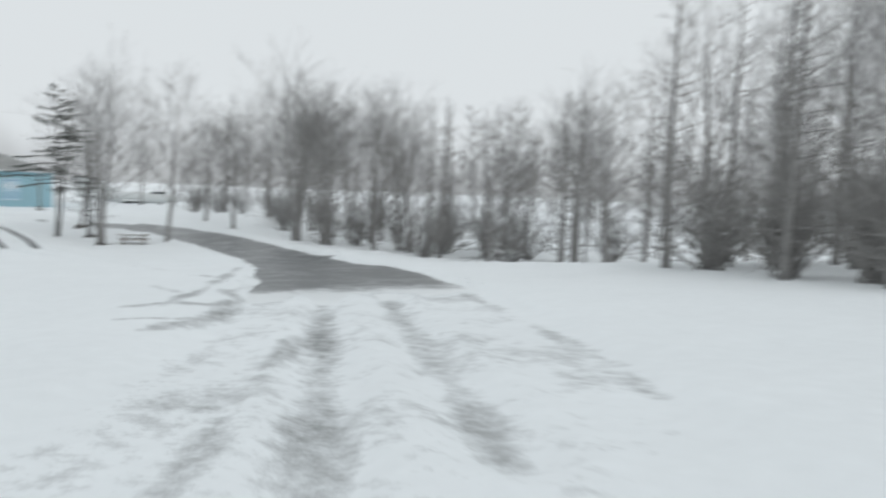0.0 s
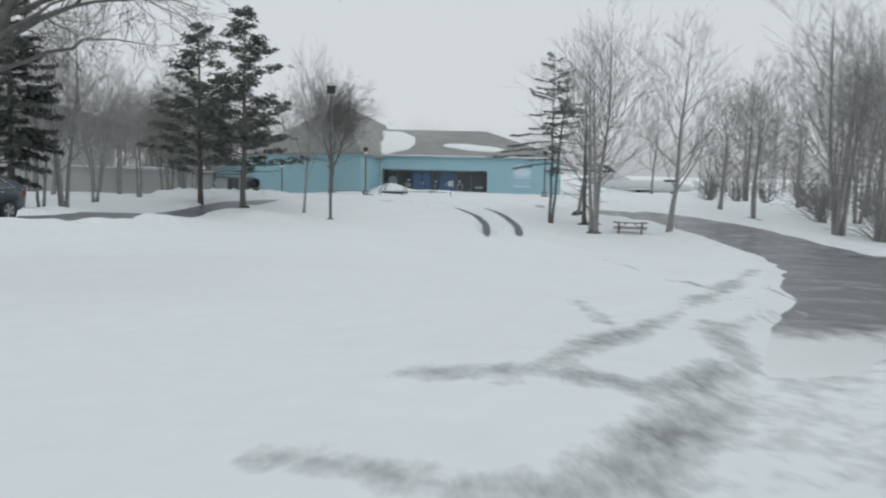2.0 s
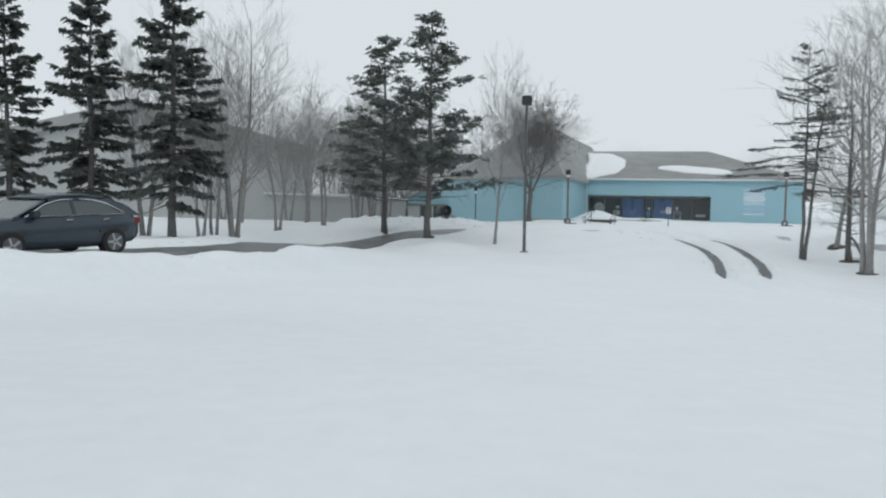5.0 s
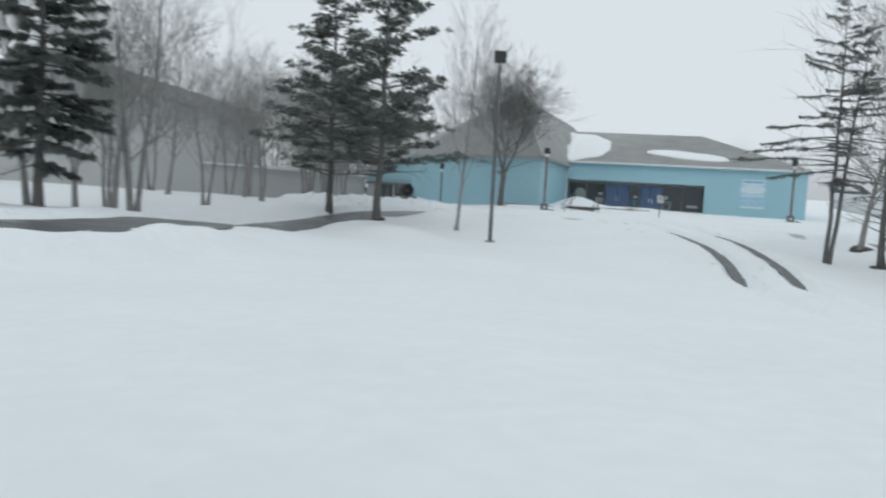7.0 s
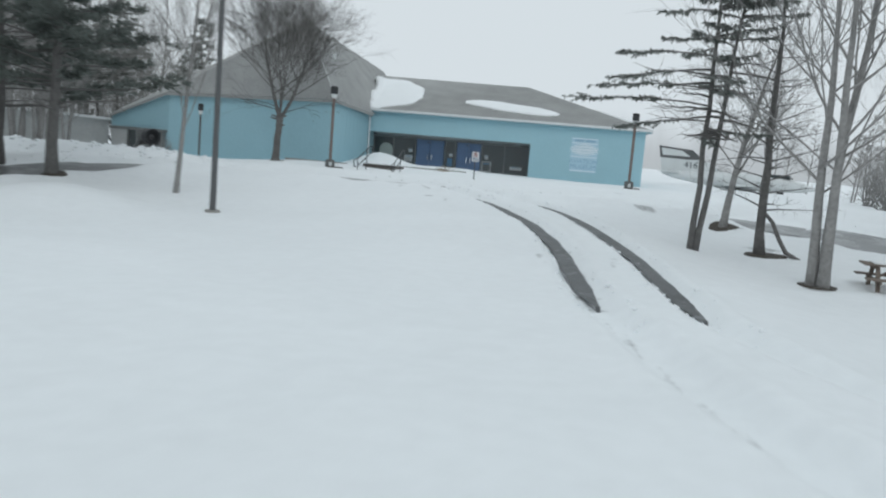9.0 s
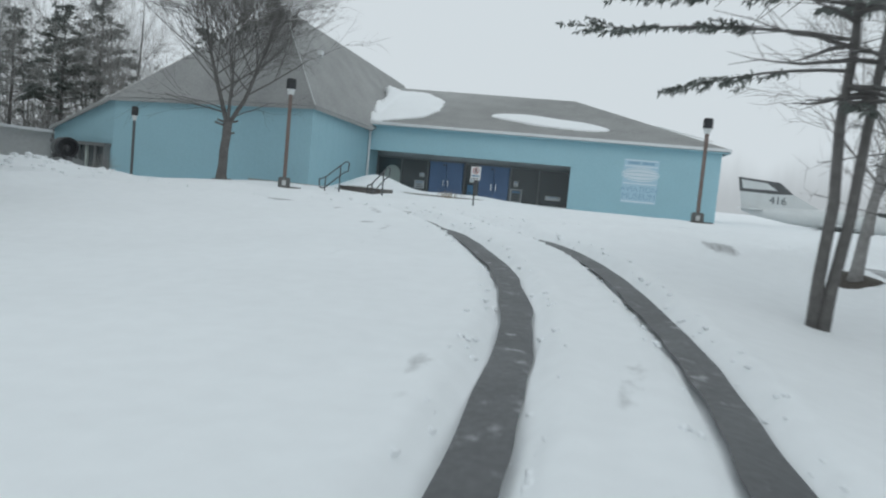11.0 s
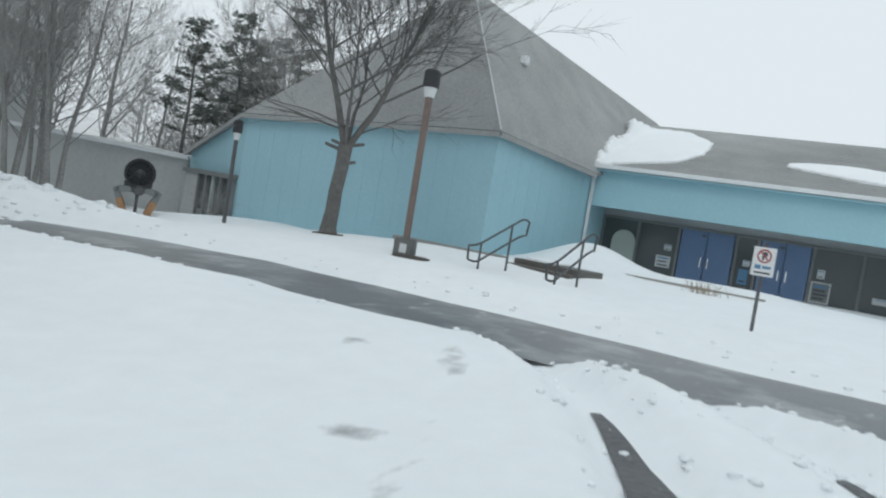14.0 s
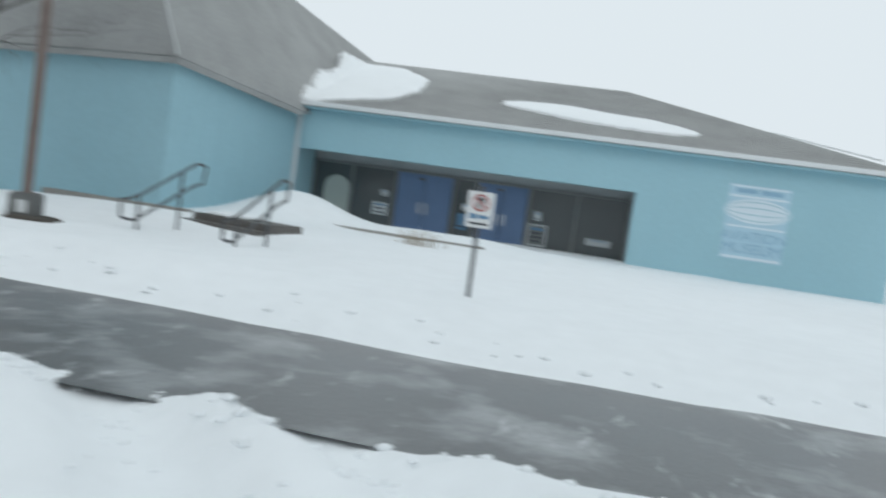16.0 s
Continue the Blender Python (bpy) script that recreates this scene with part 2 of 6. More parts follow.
def cyl(bm, r0, r1, z0, z1, n=16, m=None):
    t = Matrix.Translation((0, 0, (z0 + z1) / 2))
    if m is not None:
        t = m @ t
    return bmesh.ops.create_cone(bm, cap_ends=True, segments=n, radius1=r0, radius2=r1, depth=z1 - z0, matrix=t)["verts"]


def tube(points, radii, n=6):
    """Vertices and faces of a tube along points, with a radius for each."""
    verts, faces = [], []
    for i, p in enumerate(points):
        a = points[max(i - 1, 0)]
        b = points[min(i + 1, len(points) - 1)]
        d = (Vector(b) - Vector(a)).normalized()
        u = d.cross(Vector((0.31, 0.95, 0.07))).normalized()
        w = d.cross(u)
        for k in range(n):
            q = 2 * math.pi * k / n
            verts.append(Vector(p) + radii[i] * (math.cos(q) * u + math.sin(q) * w))
    for i in range(len(points) - 1):
        for k in range(n):
            faces.append((i * n + k, i * n + (k + 1) % n, (i + 1) * n + (k + 1) % n, (i + 1) * n + k))
    if n > 3:
        faces.append(tuple(range(n))[::-1])
        faces.append(tuple(range((len(points) - 1) * n, len(points) * n)))
    return verts, faces


# ---- ground ----
GY = [-400, -110, -86, -80, -72, -61, -55, -43, -36, -30, -26, -22, -14, -6, 0, 20, 60, 400]
GZ = [2.9, 2.9, 2.3, 1.85, 1.36, 0.72, 0.38, -0.25, -0.5, -0.42, -0.2, 0.02, 0.1, 0.2, 0.2, 0.1, 0.0, 0.0]
PROFILE_Y = np.arange(-130, 80, 0.5)
PROFILE_Z = np.convolve(np.pad(np.interp(PROFILE_Y, GY, GZ), 12, mode="edge"), np.hanning(25) / np.hanning(25).sum(), mode="valid")
ROADS = [
    ([(60, -190), (30, -140), (6, -110), (1, -100), (6, -91), (11, -83), (15.2, -75), (18.5, -67), (21.3, -58), (24.2, -48.5), (26, -40), (26.1, -33), (25.0, -26.5), (22.8, -21.4), (19.8, -18.6)], 2.9),
    ([(-30, -140), (-16, -95), (-9, -75), (-5.4, -62), (-3.7, -55), (-3.3, -51), (-3.5, -47.5), (-4.4, -43.5), (-6.8, -37), (-8.3, -30), (-7.2, -25.5), (-5.2, -21)], 1.9),
    ([(-7, -26), (-5.4, -21.2), (-3.2, -18.6), (0, -17.3), (4.2, -17.2), (7, -17.5), (10.5, -17.5), (14, -17.3), (17.5, -17.6), (20.5, -18.8)], 1.35),
    ([(27, -40), (36, -36), (45.4, -31.9), (68, -22)], 0.8),
]


def seg_dist(x, y, pts):
    """Distance to a polyline, on arrays."""
    best = np.full(np.shape(x), 1e9)
    for (ax, ay), (bx, by) in zip(pts, pts[1:]):
        dx, dy = bx - ax, by - ay + 1e-9
        t = np.clip(((x - ax) * dx + (y - ay) * dy) / (dx * dx + dy * dy), 0, 1)
        best = np.minimum(best, np.hypot(x - ax - t * dx, y - ay - t * dy))
    return best


def smooth(a, b, v):
    t = np.clip((v - a) / (b - a), 0, 1)
    return t * t * (3 - 2 * t)


def chaikin(pts, rounds=3):
    for _ in range(rounds):
        out = [pts[0]]
        for (ax, ay), (bx, by) in zip(pts, pts[1:]):
            out += [(0.75 * ax + 0.25 * bx, 0.75 * ay + 0.25 * by), (0.25 * ax + 0.75 * bx, 0.25 * ay + 0.75 * by)]
        pts = out + [pts[-1]]
    return pts


ROADS = [(chaikin(p, 2), w) for p, w in ROADS]
TRACKS = [
    [(19.5, -56), (16.4, -51.2), (13.9, -48.3), (12.75, -46.5), (12.25, -45.1), (11.9, -43.2), (11.55, -40.2), (11.25, -36.9), (11.15, -33.5), (10.95, -30.2), (10.4, -27.0), (9.82, -25.2), (9.2, -23.4), (8.6, -21.9), (7.65, -20.4), (6.85, -19.35), (6.2, -18.7)],
    [(21, -54.5), (18, -49.2), (15.6, -45.8), (14.1, -43.3), (13.35, -41.5), (12.95, -39.7), (12.8, -37.6), (12.85, -34.0), (12.75, -31.2), (12.35, -28.3), (11.9, -25.6), (10.9, -22.5), (10.2, -21.4), (9.3, -20.4), (8.5, -19.6), (7.6, -18.9)],
]
TRACKS = [chaikin(p, 2) for p in TRACKS]

# slush lines, a few of them painted shade: points, half width, strength
SLUSH_AND_SHADE = [
    ([(17.9, -57.7), (15.0, -65.4), (13.75, -68.3), (13.25, -69.3), (12.5, -71.2)], 0.32, 0.6),
    # thin line: shadow of the plough edge, coloured like slush
    ([(15.2, -52.5), (15.15, -60.2), (15.5, -63.3), (15.7, -64.5), (15.65, -66.8)], 0.13, 0.58),
    ([(13.3, -65.9), (13.5, -68.1)], 0.22, 0.55),
    ([(14.6, -67.5), (14.4, -69.4), (14.0, -71.0), (13.5, -72.0), (12.9, -73.2)], 0.36, 0.6),
    ([(14.5, -70.0), (13.45, -71.7), (12.4, -73.5), (11.7, -74.3)], 0.4, 0.62),
    ([(13.2, -72.6), (12.4, -73.1), (11.6, -72.8)], 0.35, 0.6),
    ([(14.6, -68.4), (14.35, -69.5), (13.5, -71.0), (12.7, -70.7), (12.0, -70.9)], 0.38, 0.6),
    ([(16.6, -62.9), (17.1, -64.6)], 0.22, 0.6),
    ([(15.6, -67.4), (15.7, -68.9)], 0.3, 0.6),
    ([(16.9, -68.3), (15.5, -71.4), (14.4, -74.0), (13.4, -76.5), (12.2, -79.5), (10.9, -82.5)], 0.42, 0.64),
    ([(18.1, -69.1), (16.5, -72.7), (15.6, -75.0), (14.3, -78.0), (12.6, -82.0)], 0.42, 0.6),
    ([(15.65, -70.8), (14.1, -74.3), (13.1, -76.1), (11.8, -78.6), (10.2, -82.0)], 0.28, 0.58),
    ([(21.9, -65.0), (19.6, -70.5), (18.0, -74.5), (16.6, -78.0), (15, -81)], 0.3, 0.5),
    ([(16.2, -65.2), (15.3, -66.5), (14.2, -69.0)], 0.2, 0.5),
    # two wheel ruts beyond the dark tracks, their grey shading painted as colour
    ([(11.2, -36.5), (11.25, -38.0), (11.45, -39.6), (11.75, -42.8), (12.1, -45.0), (12.6, -46.5), (13.75, -48.3), (16.2, -51.2)], 0.15, 0.56),
    ([(12.8, -36.8), (12.85, -38.6), (13.0, -40.6), (13.3, -41.7), (14.0, -43.4), (15.5, -45.9), (17.9, -49.3)], 0.13, 0.5),
    ([(6.3, -20.3), (6.6, -20.8)], 0.18, 0.7),
    ([(6.9, -21.5), (7.4, -22.7), (7.75, -25.0), (7.8, -27.5)], 0.13, 0.45),
    ([(10.5, -33.2), (10.6, -34.4)], 0.2, 0.55),
    ([(12.1, -32.2), (12.0, -33.6)], 0.18, 0.5),
]
RUTS = [p for p, w, f in SLUSH_AND_SHADE if w > 0.41]


def lumps(x, y, s, seed):
    """Smooth irregular swells on arrays."""
    r = np.random.RandomState(seed)
    v = 0
    for k in range(6):
        a, f, p = r.uniform(0, 6.28), r.uniform(0.6, 1.7) / s, r.uniform(0, 6.28)
        v = v + np.sin((x * np.cos(a) + y * np.sin(a)) * f + p)
    return v / 6


def bare_z(x, y):
    x, y = np.asarray(x, float), np.asarray(y, float)
    z = np.interp(y, PROFILE_Y, PROFILE_Z)
    z = z - 0.45 * smooth(12.5, 16.5, x) * smooth(-60, -44, y) * (1 - smooth(-22, -10, y))
    z = z - 0.25 * (1 - smooth(3.5, 8, x)) * smooth(-38, -32, y) * (1 - smooth(-26, -20, y))
    z = z - 0.9 * smooth(28, 45, x) * smooth(-62, -40, y)
    z = z + 0.42 * smooth(1, -6, x) * smooth(-30, -40, y)
    z = z + 0.2 * smooth(0, -2.5, x) * smooth(-28, -39, y)
    z = z - 0.18 * smooth(-3, -7, x) * smooth(-17, -12, y) - 0.6 * smooth(-8, -14, x) * smooth(-16, -8, y)
    return z


def ground_z(x, y):
    """Height of the snow or road surface."""
    x, y = np.asarray(x, float), np.asarray(y, float)
    z = bare_z(x, y)
    near = 1 - smooth(60, 160, np.hypot(x - 5, y + 40))
    snow = 0.12 + 0.07 * near * lumps(x, y, 2.5, 3) + 0.04 * near * lumps(x, y, 0.7, 5) + 0.02 * near * lumps(x, y, 0.28, 8)
    # ploughed banks along the drive
    clear = 1.0
    for pts, w in ROADS:
        d = seg_dist(x, y, pts) + 0.25 * lumps(x, y, 0.8, 11)
        bank = np.exp(-((d - w - 1.0) / 0.75) ** 2) * (0.15 + 0.1 * lumps(x, y, 1.6, 7) + 0.1 * lumps(x, y, 0.33, 9))
        bank = bank * (1 - 0.85 * smooth(-47, -42, y) * (1 - smooth(-31, -28, y)) * smooth(-7, -4.5, x) * (1 - smooth(3, 6, x)))
        if w == 2.9:
            bank = bank * (0.2 + 0.8 * smooth(-50, -42, y))
        if w == 1.35:
            bank = bank * 0.55
        snow = snow + bank * near
        clear = clear * smooth(w - 0.25, w + 0.3, d)
    snow = snow * clear
    # banked snow before the entrance, and the ridge left by the plough on the near side
    snow = snow + (0.09 + 0.2 * smooth(9.5, 13, x)) * np.exp(-((y + 20.3) / 0.8) ** 2) * smooth(-3, 1, x) * (1 - smooth(17, 19, x)) * (1 + 0.5 * lumps(x, y, 0.7, 51))
    snow = snow + 0.18 * smooth(-15.9, -14.2, y) * (1 - smooth(-9, -3, y)) * smooth(-5, -1, x) * (1 - smooth(20, 30, x))
    ridge = seg_dist(x, y, [(-6.4, -74), (-2.8, -62), (-1.2, -56), (-0.95, -50), (-1.3, -45), (-2.4, -41)])
    snow = snow + (0.34 + 0.05 * lumps(x, y, 0.8, 71) + 0.06 * lumps(x, y, 0.3, 72)) * np.exp(-((ridge - 0.1) / 0.62) ** 2) * (1 - smooth(-45, -40, y))
    snow = snow + 0.75 * np.exp(-(((x - 1.4) / 1.5) ** 2 + ((y + 3.2) / 1.5) ** 2))
    snow = snow + 0.25 * np.exp(-(((x - 5.5) / 3.0) ** 2 + ((y + 3.0) / 1.2) ** 2))
    heap = seg_dist(x, y, [(-13, -18.0), (-9, -17.6), (-6, -17.0), (-3.9, -16.2)])
    snow = snow + (0.5 + 0.14 * lumps(x, y, 0.35, 61) + 0.1 * lumps(x, y, 0.15, 62)) * np.exp(-((heap / 0.95) ** 2)) * (1 - 0.6 * smooth(-6, -3.5, x))
    snow = snow + 0.42 * np.exp(-(((x + 2.2) / 1.7) ** 2 + ((y + 29.8) / 1.8) ** 2))
    snow = snow - 0.2 * clear * np.exp(-(((x + 2.6) / 2.2) ** 2 + ((y + 38.5) / 4.5) ** 2))
    snow = snow - 0.15 * clear * np.exp(-(((x - 0.3) / 1.6) ** 2 + ((y + 27.5) / 1.6) ** 2))
    snow = snow - 0.16 * clear * np.exp(-(((x + 7.6) / 2.6) ** 2 + ((y + 12.2) / 2.0) ** 2))
    snow = snow - 0.17 * clear * np.exp(-(((x - 3.0) / 2.0) ** 2 + ((y + 11.2) / 1.2) ** 2))
    for pts in RUTS:
        d = seg_dist(x, y, pts) + 0.12 * lumps(x, y, 0.6, 31)
        snow = snow + (1 - (1 - clear) * smooth(-70, -67, y)) * (0.05 * np.exp(-((d - 0.6) / 0.2) ** 2) - 0.07 * (1 - smooth(0.15, 0.45, d)))
    for pts in TRACKS:
        d = seg_dist(x, y, pts) + 0.02 * lumps(x, y, 0.5, 21)
        fade = smooth(-56, -50, y) * clear
        snow = snow - fade * (0.17 * (1 - smooth(0.19, 0.38, d)) - 0.05 * np.exp(-((d - 0.52) / 0.14) ** 2))
    return z + snow


def gz(x, y):
    return float(ground_z(x, y))


def axis(lo, hi, step, far, f0, f1, fine):
    core = list(np.arange(lo, f0 - 1e-6, step)) + list(np.arange(f0, f1 - 1e-6, fine)) + list(np.arange(f1, hi + 1e-6, step))
    hi = core[-1]
    out, d = [], step
    v = hi
    while v < far:
        d *= 1.35
        v += d
        out.append(v)
    inn, d, v = [], step, lo
    while v > -far:
        d *= 1.35
        v -= d
        inn.append(v)
    return np.array(inn[::-1] + core + out)


def grid_mesh(name, xs, ys, mat, keep=None, lift=0.0, height=ground_z):
    X, Y = np.meshgrid(xs, ys)
    Z = height(X, Y) + lift
    nx = len(xs)
    verts = np.stack([X.ravel(), Y.ravel(), Z.ravel()], 1)
    a = (np.arange(len(ys) - 1)[:, None] * nx + np.arange(nx - 1)[None]).ravel()
    faces = np.stack([a, a + 1, a + 1 + nx, a + nx], 1)
    if keep is not None:
        k = keep(X, Y).ravel()
        faces = faces[k[faces].all(1)]
        used, inv = np.unique(faces, return_inverse=True)
        verts, faces = verts[used], inv.reshape(-1, 4)
    return mesh_part(name, verts.tolist(), faces.tolist(), mat, smooth=True)


ground = grid_mesh("ground", axis(-22, 40, 0.3, 1500, -3, 20, 0.15), axis(-92, 4, 0.3, 1500, -76, -12, 0.15), GROUND)
gv = np.empty(len(ground.data.vertices) * 3)
ground.data.vertices.foreach_get("co", gv)
gx, gyy = gv[0::3], gv[1::3]
lane = seg_dist(gx, gyy, ROADS[0][0])
back = (1 - smooth(-68.5, -65, gyy)) * smooth(-105, -98, gyy)
slush_and_shade = back * (0.45 + 0.16 * lumps(gx, gyy, 1.1, 84) + 0.12 * lumps(gx, gyy, 0.4, 83)) * (1 - smooth(2.3, 3.3, lane))
for k, (pts, w, f) in enumerate(SLUSH_AND_SHADE):
    d = seg_dist(gx, gyy, pts) + 0.35 * w * lumps(gx, gyy, 0.5, 85 + k)
    slush_and_shade = np.maximum(slush_and_shade, (f + 0.06 + 0.2 * lumps(gx, gyy, 0.7, 87 + k)) * np.exp(-np.clip(d, 0, None) ** 2 / w**2))
for cx, cy, cr in ((4.9, -18.4, 0.45), (5.6, -20.7, 0.2), (14.3, -20.7, 0.6), (6.8, -22.4, 0.3), (17.0, -21.6, 0.9), (17.2, -25.2, 0.8), (16.8, -31.2, 0.5), (11.15, -37.0, 0.42), (11.3, -37.9, 0.3), (12.75, -37.4, 0.32), (-2.27, -10.9, 0.5), (14.0, -14.0, 0.4), (1.25, -12.7, 0.35), (15.2, -9.7, 0.35), (16.8, -21.6, 0.55), (17.3, -26.5, 0.5), (14.7, -27.5, 0.3), (16.95, -30.8, 0.45)):
    slush_and_shade = np.maximum(slush_and_shade, 0.8 * np.exp(-((gx - cx) ** 2 + ((gyy - cy) * 1.6) ** 2) / cr**2))
at = ground.data.attributes.new("slush_and_shade", "FLOAT", "POINT")
at.data.foreach_set("value", slush_and_shade.astype(np.float32))
tagged(ground, "uneven snow-covered ground with ploughed banks and wheel ruts", "snow", kind="structure")


def ribbon(name, pts, w, mat, lift, step=0.5, edge=0.25, seed=1, across=8, rough=0.5, taper=0.0, bare=False):
    """A road surface laid along a line, with a ragged edge."""
    rs = np.random.RandomState(seed)
    P = [Vector((*pts[0], 0))]
    for a, b in zip(pts, pts[1:]):
        n = max(1, int(math.hypot(b[0] - a[0], b[1] - a[1]) / step))
        P += [Vector((a[0] + (b[0] - a[0]) * k / n, a[1] + (b[1] - a[1]) * k / n, 0)) for k in range(1, n + 1)]
    verts, faces = [], []
    for i, p in enumerate(P):
        d = (P[min(i + 1, len(P) - 1)] - P[max(i - 1, 0)]).normalized()
        s = Vector((-d.y, d.x, 0))
        wl = w + edge * float(lumps(p.x, p.y, rough, seed)) * 1.6
        wr = w + edge * float(lumps(p.x, p.y, rough, seed + 50)) * 1.6
        fade = min(1.0, 0.15 + 0.85 * min(i, len(P) - 1 - i) * step / taper) if taper else 1.0
        wl, wr = wl * fade, wr * fade
        for k in range(across + 1):
            q = p + s * (-wl + (wl + wr) * k / across)
            verts.append((q.x, q.y, 0))
    V = np.array(verts)
    V[:, 2] = bare_z(V[:, 0], V[:, 1]) + lift if bare else np.maximum(ground_z(V[:, 0], V[:, 1]), bare_z(V[:, 0], V[:, 1])) + lift
    V[: across + 1, 2] -= 0.12
    if bare:
        for k in range(across + 1):
            for i in range(rs.randint(0, 3)):
                V[i * (across + 1) + k, 2] -= 0.12
    if w > 2.5:
        V[:, 2] -= 0.2 * (1 - smooth(-71.0, -69.0, V[:, 1] + 1.0 * lumps(V[:, 0], V[:, 1], 0.45, 95)))
    V[-across - 1 :, 2] -= 0.12
    for i in range(len(P) - 1):
        for k in range(across):
            a = i * (across + 1) + k
            faces.append((a, a + across + 1, a + across + 2, a + 1))
    return mesh_part(name, V.tolist(), faces, mat, smooth=True)


for k, (pts, w) in enumerate(ROADS):
    pts = [p for p in pts if p[1] > -73.5] if k == 0 else pts
    r = ribbon("road", pts, w - 0.05, ASPHALT, 0.02 + 0.006 * k, step=0.25 if k == 0 else 0.5, seed=k, edge=0.12, across=28 if k == 0 else 14, bare=True)
    rv = np.empty(len(r.data.vertices) * 3)
    r.data.vertices.foreach_get("co", rv)
    side = np.clip((seg_dist(rv[0::3], rv[1::3], ROADS[k][0]) - 0.8 * w) / (0.2 * w), 0, 1)
    cover = 0.22 * side if k else np.maximum(0.9 * (1 - smooth(-69.2, -64.8, rv[1::3] + 1.0 * lumps(rv[0::3], rv[1::3], 0.6, 97))), 0.3 * side)
    ca = r.data.attributes.new("cover", "FLOAT", "POINT")
    ca.data.foreach_set("value", cover.astype(np.float32))
    tagged(r, "wet asphalt drive streaked with melting snow", "road", kind="structure")


# crumbled snow clods along the ploughed edges
rs = np.random.RandomState(58)
ico = bmesh.new()
bmesh.ops.create_icosphere(ico, subdivisions=1, radius=1)
IV, IF = [v.co.copy() for v in ico.verts], [tuple(v.index for v in f.verts) for f in ico.faces]
ico.free()
cv, cf = [], []
for k, count in ((0, 150), (1, 180), (2, 240)):
    pts, w = ROADS[k]
    pts = [p for p in pts if p[1] > -70 and p[1] < 0]
    for c in range(count):
        i = rs.randint(0, len(pts) - 1)
        f = rs.uniform()
        px, py = pts[i][0] + (pts[i + 1][0] - pts[i][0]) * f, pts[i][1] + (pts[i + 1][1] - pts[i][1]) * f
        dx, dy = pts[i + 1][0] - pts[i][0], pts[i + 1][1] - pts[i][1]
        n = math.hypot(dx, dy) + 1e-6
        o = (w + 0.1 + abs(rs.normal(0, 0.3))) * rs.choice((-1, 1))
        x, y, r = px - dy / n * o, py + dx / n * o, rs.uniform(0.015, 0.055)
        z, b = gz(x, y), len(cv)
        cv += [(x + v.x * r * rs.uniform(0.6, 1.6), y + v.y * r * rs.uniform(0.6, 1.6), z + v.z * r * 0.6 + r * 0.1) for v in IV]
        cf += [tuple(b + q for q in t) for t in IF]
for c in range(700):
    pts = TRACKS[rs.randint(0, 2)]
    px, py = pts[rs.randint(0, len(pts))]
    x, y = px + rs.choice((-1, 1)) * abs(rs.normal(0.3, 0.1)), py + rs.uniform(-0.5, 0.5)
    if y < -40:
        continue
    r = rs.uniform(0.012, 0.045)
    z, b = gz(x, y), len(cv)
    cv += [(x + v.x * r * rs.uniform(0.6, 1.6), y + v.y * r * rs.uniform(0.6, 1.6), z + v.z * r * 0.6 + r * 0.1) for v in IV]
    cf += [tuple(b + q for q in t) for t in IF]
for c in range(170):
    x, y = rs.uniform(-12, -3), rs.normal(-17.2, 0.8)
    r = rs.uniform(0.03, 0.13)
    z, b = gz(x, y), len(cv)
    cv += [(x + v.x * r * rs.uniform(0.6, 1.6), y + v.y * r * rs.uniform(0.6, 1.6), z + v.z * r * 0.7) for v in IV]
    cf += [tuple(b + q for q in t) for t in IF]
tagged(mesh_part("snow_clods", cv, cf, SNOW, smooth=True), "crumbled snow clods along the ploughed drive edges", "snow", kind="stuff")


# far fog and faint woods, painted as haze on a glowing backdrop ring
fog_mat = bpy.data.materials.new("painted_fog_glow")
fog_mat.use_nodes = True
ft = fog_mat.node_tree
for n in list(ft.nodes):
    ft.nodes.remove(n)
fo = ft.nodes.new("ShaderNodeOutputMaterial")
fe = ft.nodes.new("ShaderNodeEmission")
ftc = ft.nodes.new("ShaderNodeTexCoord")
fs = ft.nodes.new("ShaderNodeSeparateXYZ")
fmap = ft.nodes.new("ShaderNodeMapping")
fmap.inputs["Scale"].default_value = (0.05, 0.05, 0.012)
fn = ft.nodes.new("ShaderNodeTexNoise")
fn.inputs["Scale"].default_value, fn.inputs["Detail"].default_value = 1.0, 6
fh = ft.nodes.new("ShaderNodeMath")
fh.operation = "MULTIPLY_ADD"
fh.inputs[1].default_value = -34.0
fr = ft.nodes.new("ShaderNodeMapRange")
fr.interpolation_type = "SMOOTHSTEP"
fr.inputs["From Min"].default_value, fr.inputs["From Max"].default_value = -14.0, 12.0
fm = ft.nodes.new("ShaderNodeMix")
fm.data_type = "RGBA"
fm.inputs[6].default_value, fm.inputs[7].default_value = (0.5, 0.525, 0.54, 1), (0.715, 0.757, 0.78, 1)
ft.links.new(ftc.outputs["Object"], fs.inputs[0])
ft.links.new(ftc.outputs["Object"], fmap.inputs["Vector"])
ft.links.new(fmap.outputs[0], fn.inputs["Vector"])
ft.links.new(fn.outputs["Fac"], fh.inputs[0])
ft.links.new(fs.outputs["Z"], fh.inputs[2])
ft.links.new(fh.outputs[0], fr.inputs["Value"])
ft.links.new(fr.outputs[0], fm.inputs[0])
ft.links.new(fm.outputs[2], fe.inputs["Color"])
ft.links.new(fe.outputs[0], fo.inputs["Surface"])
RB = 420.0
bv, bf = [], []
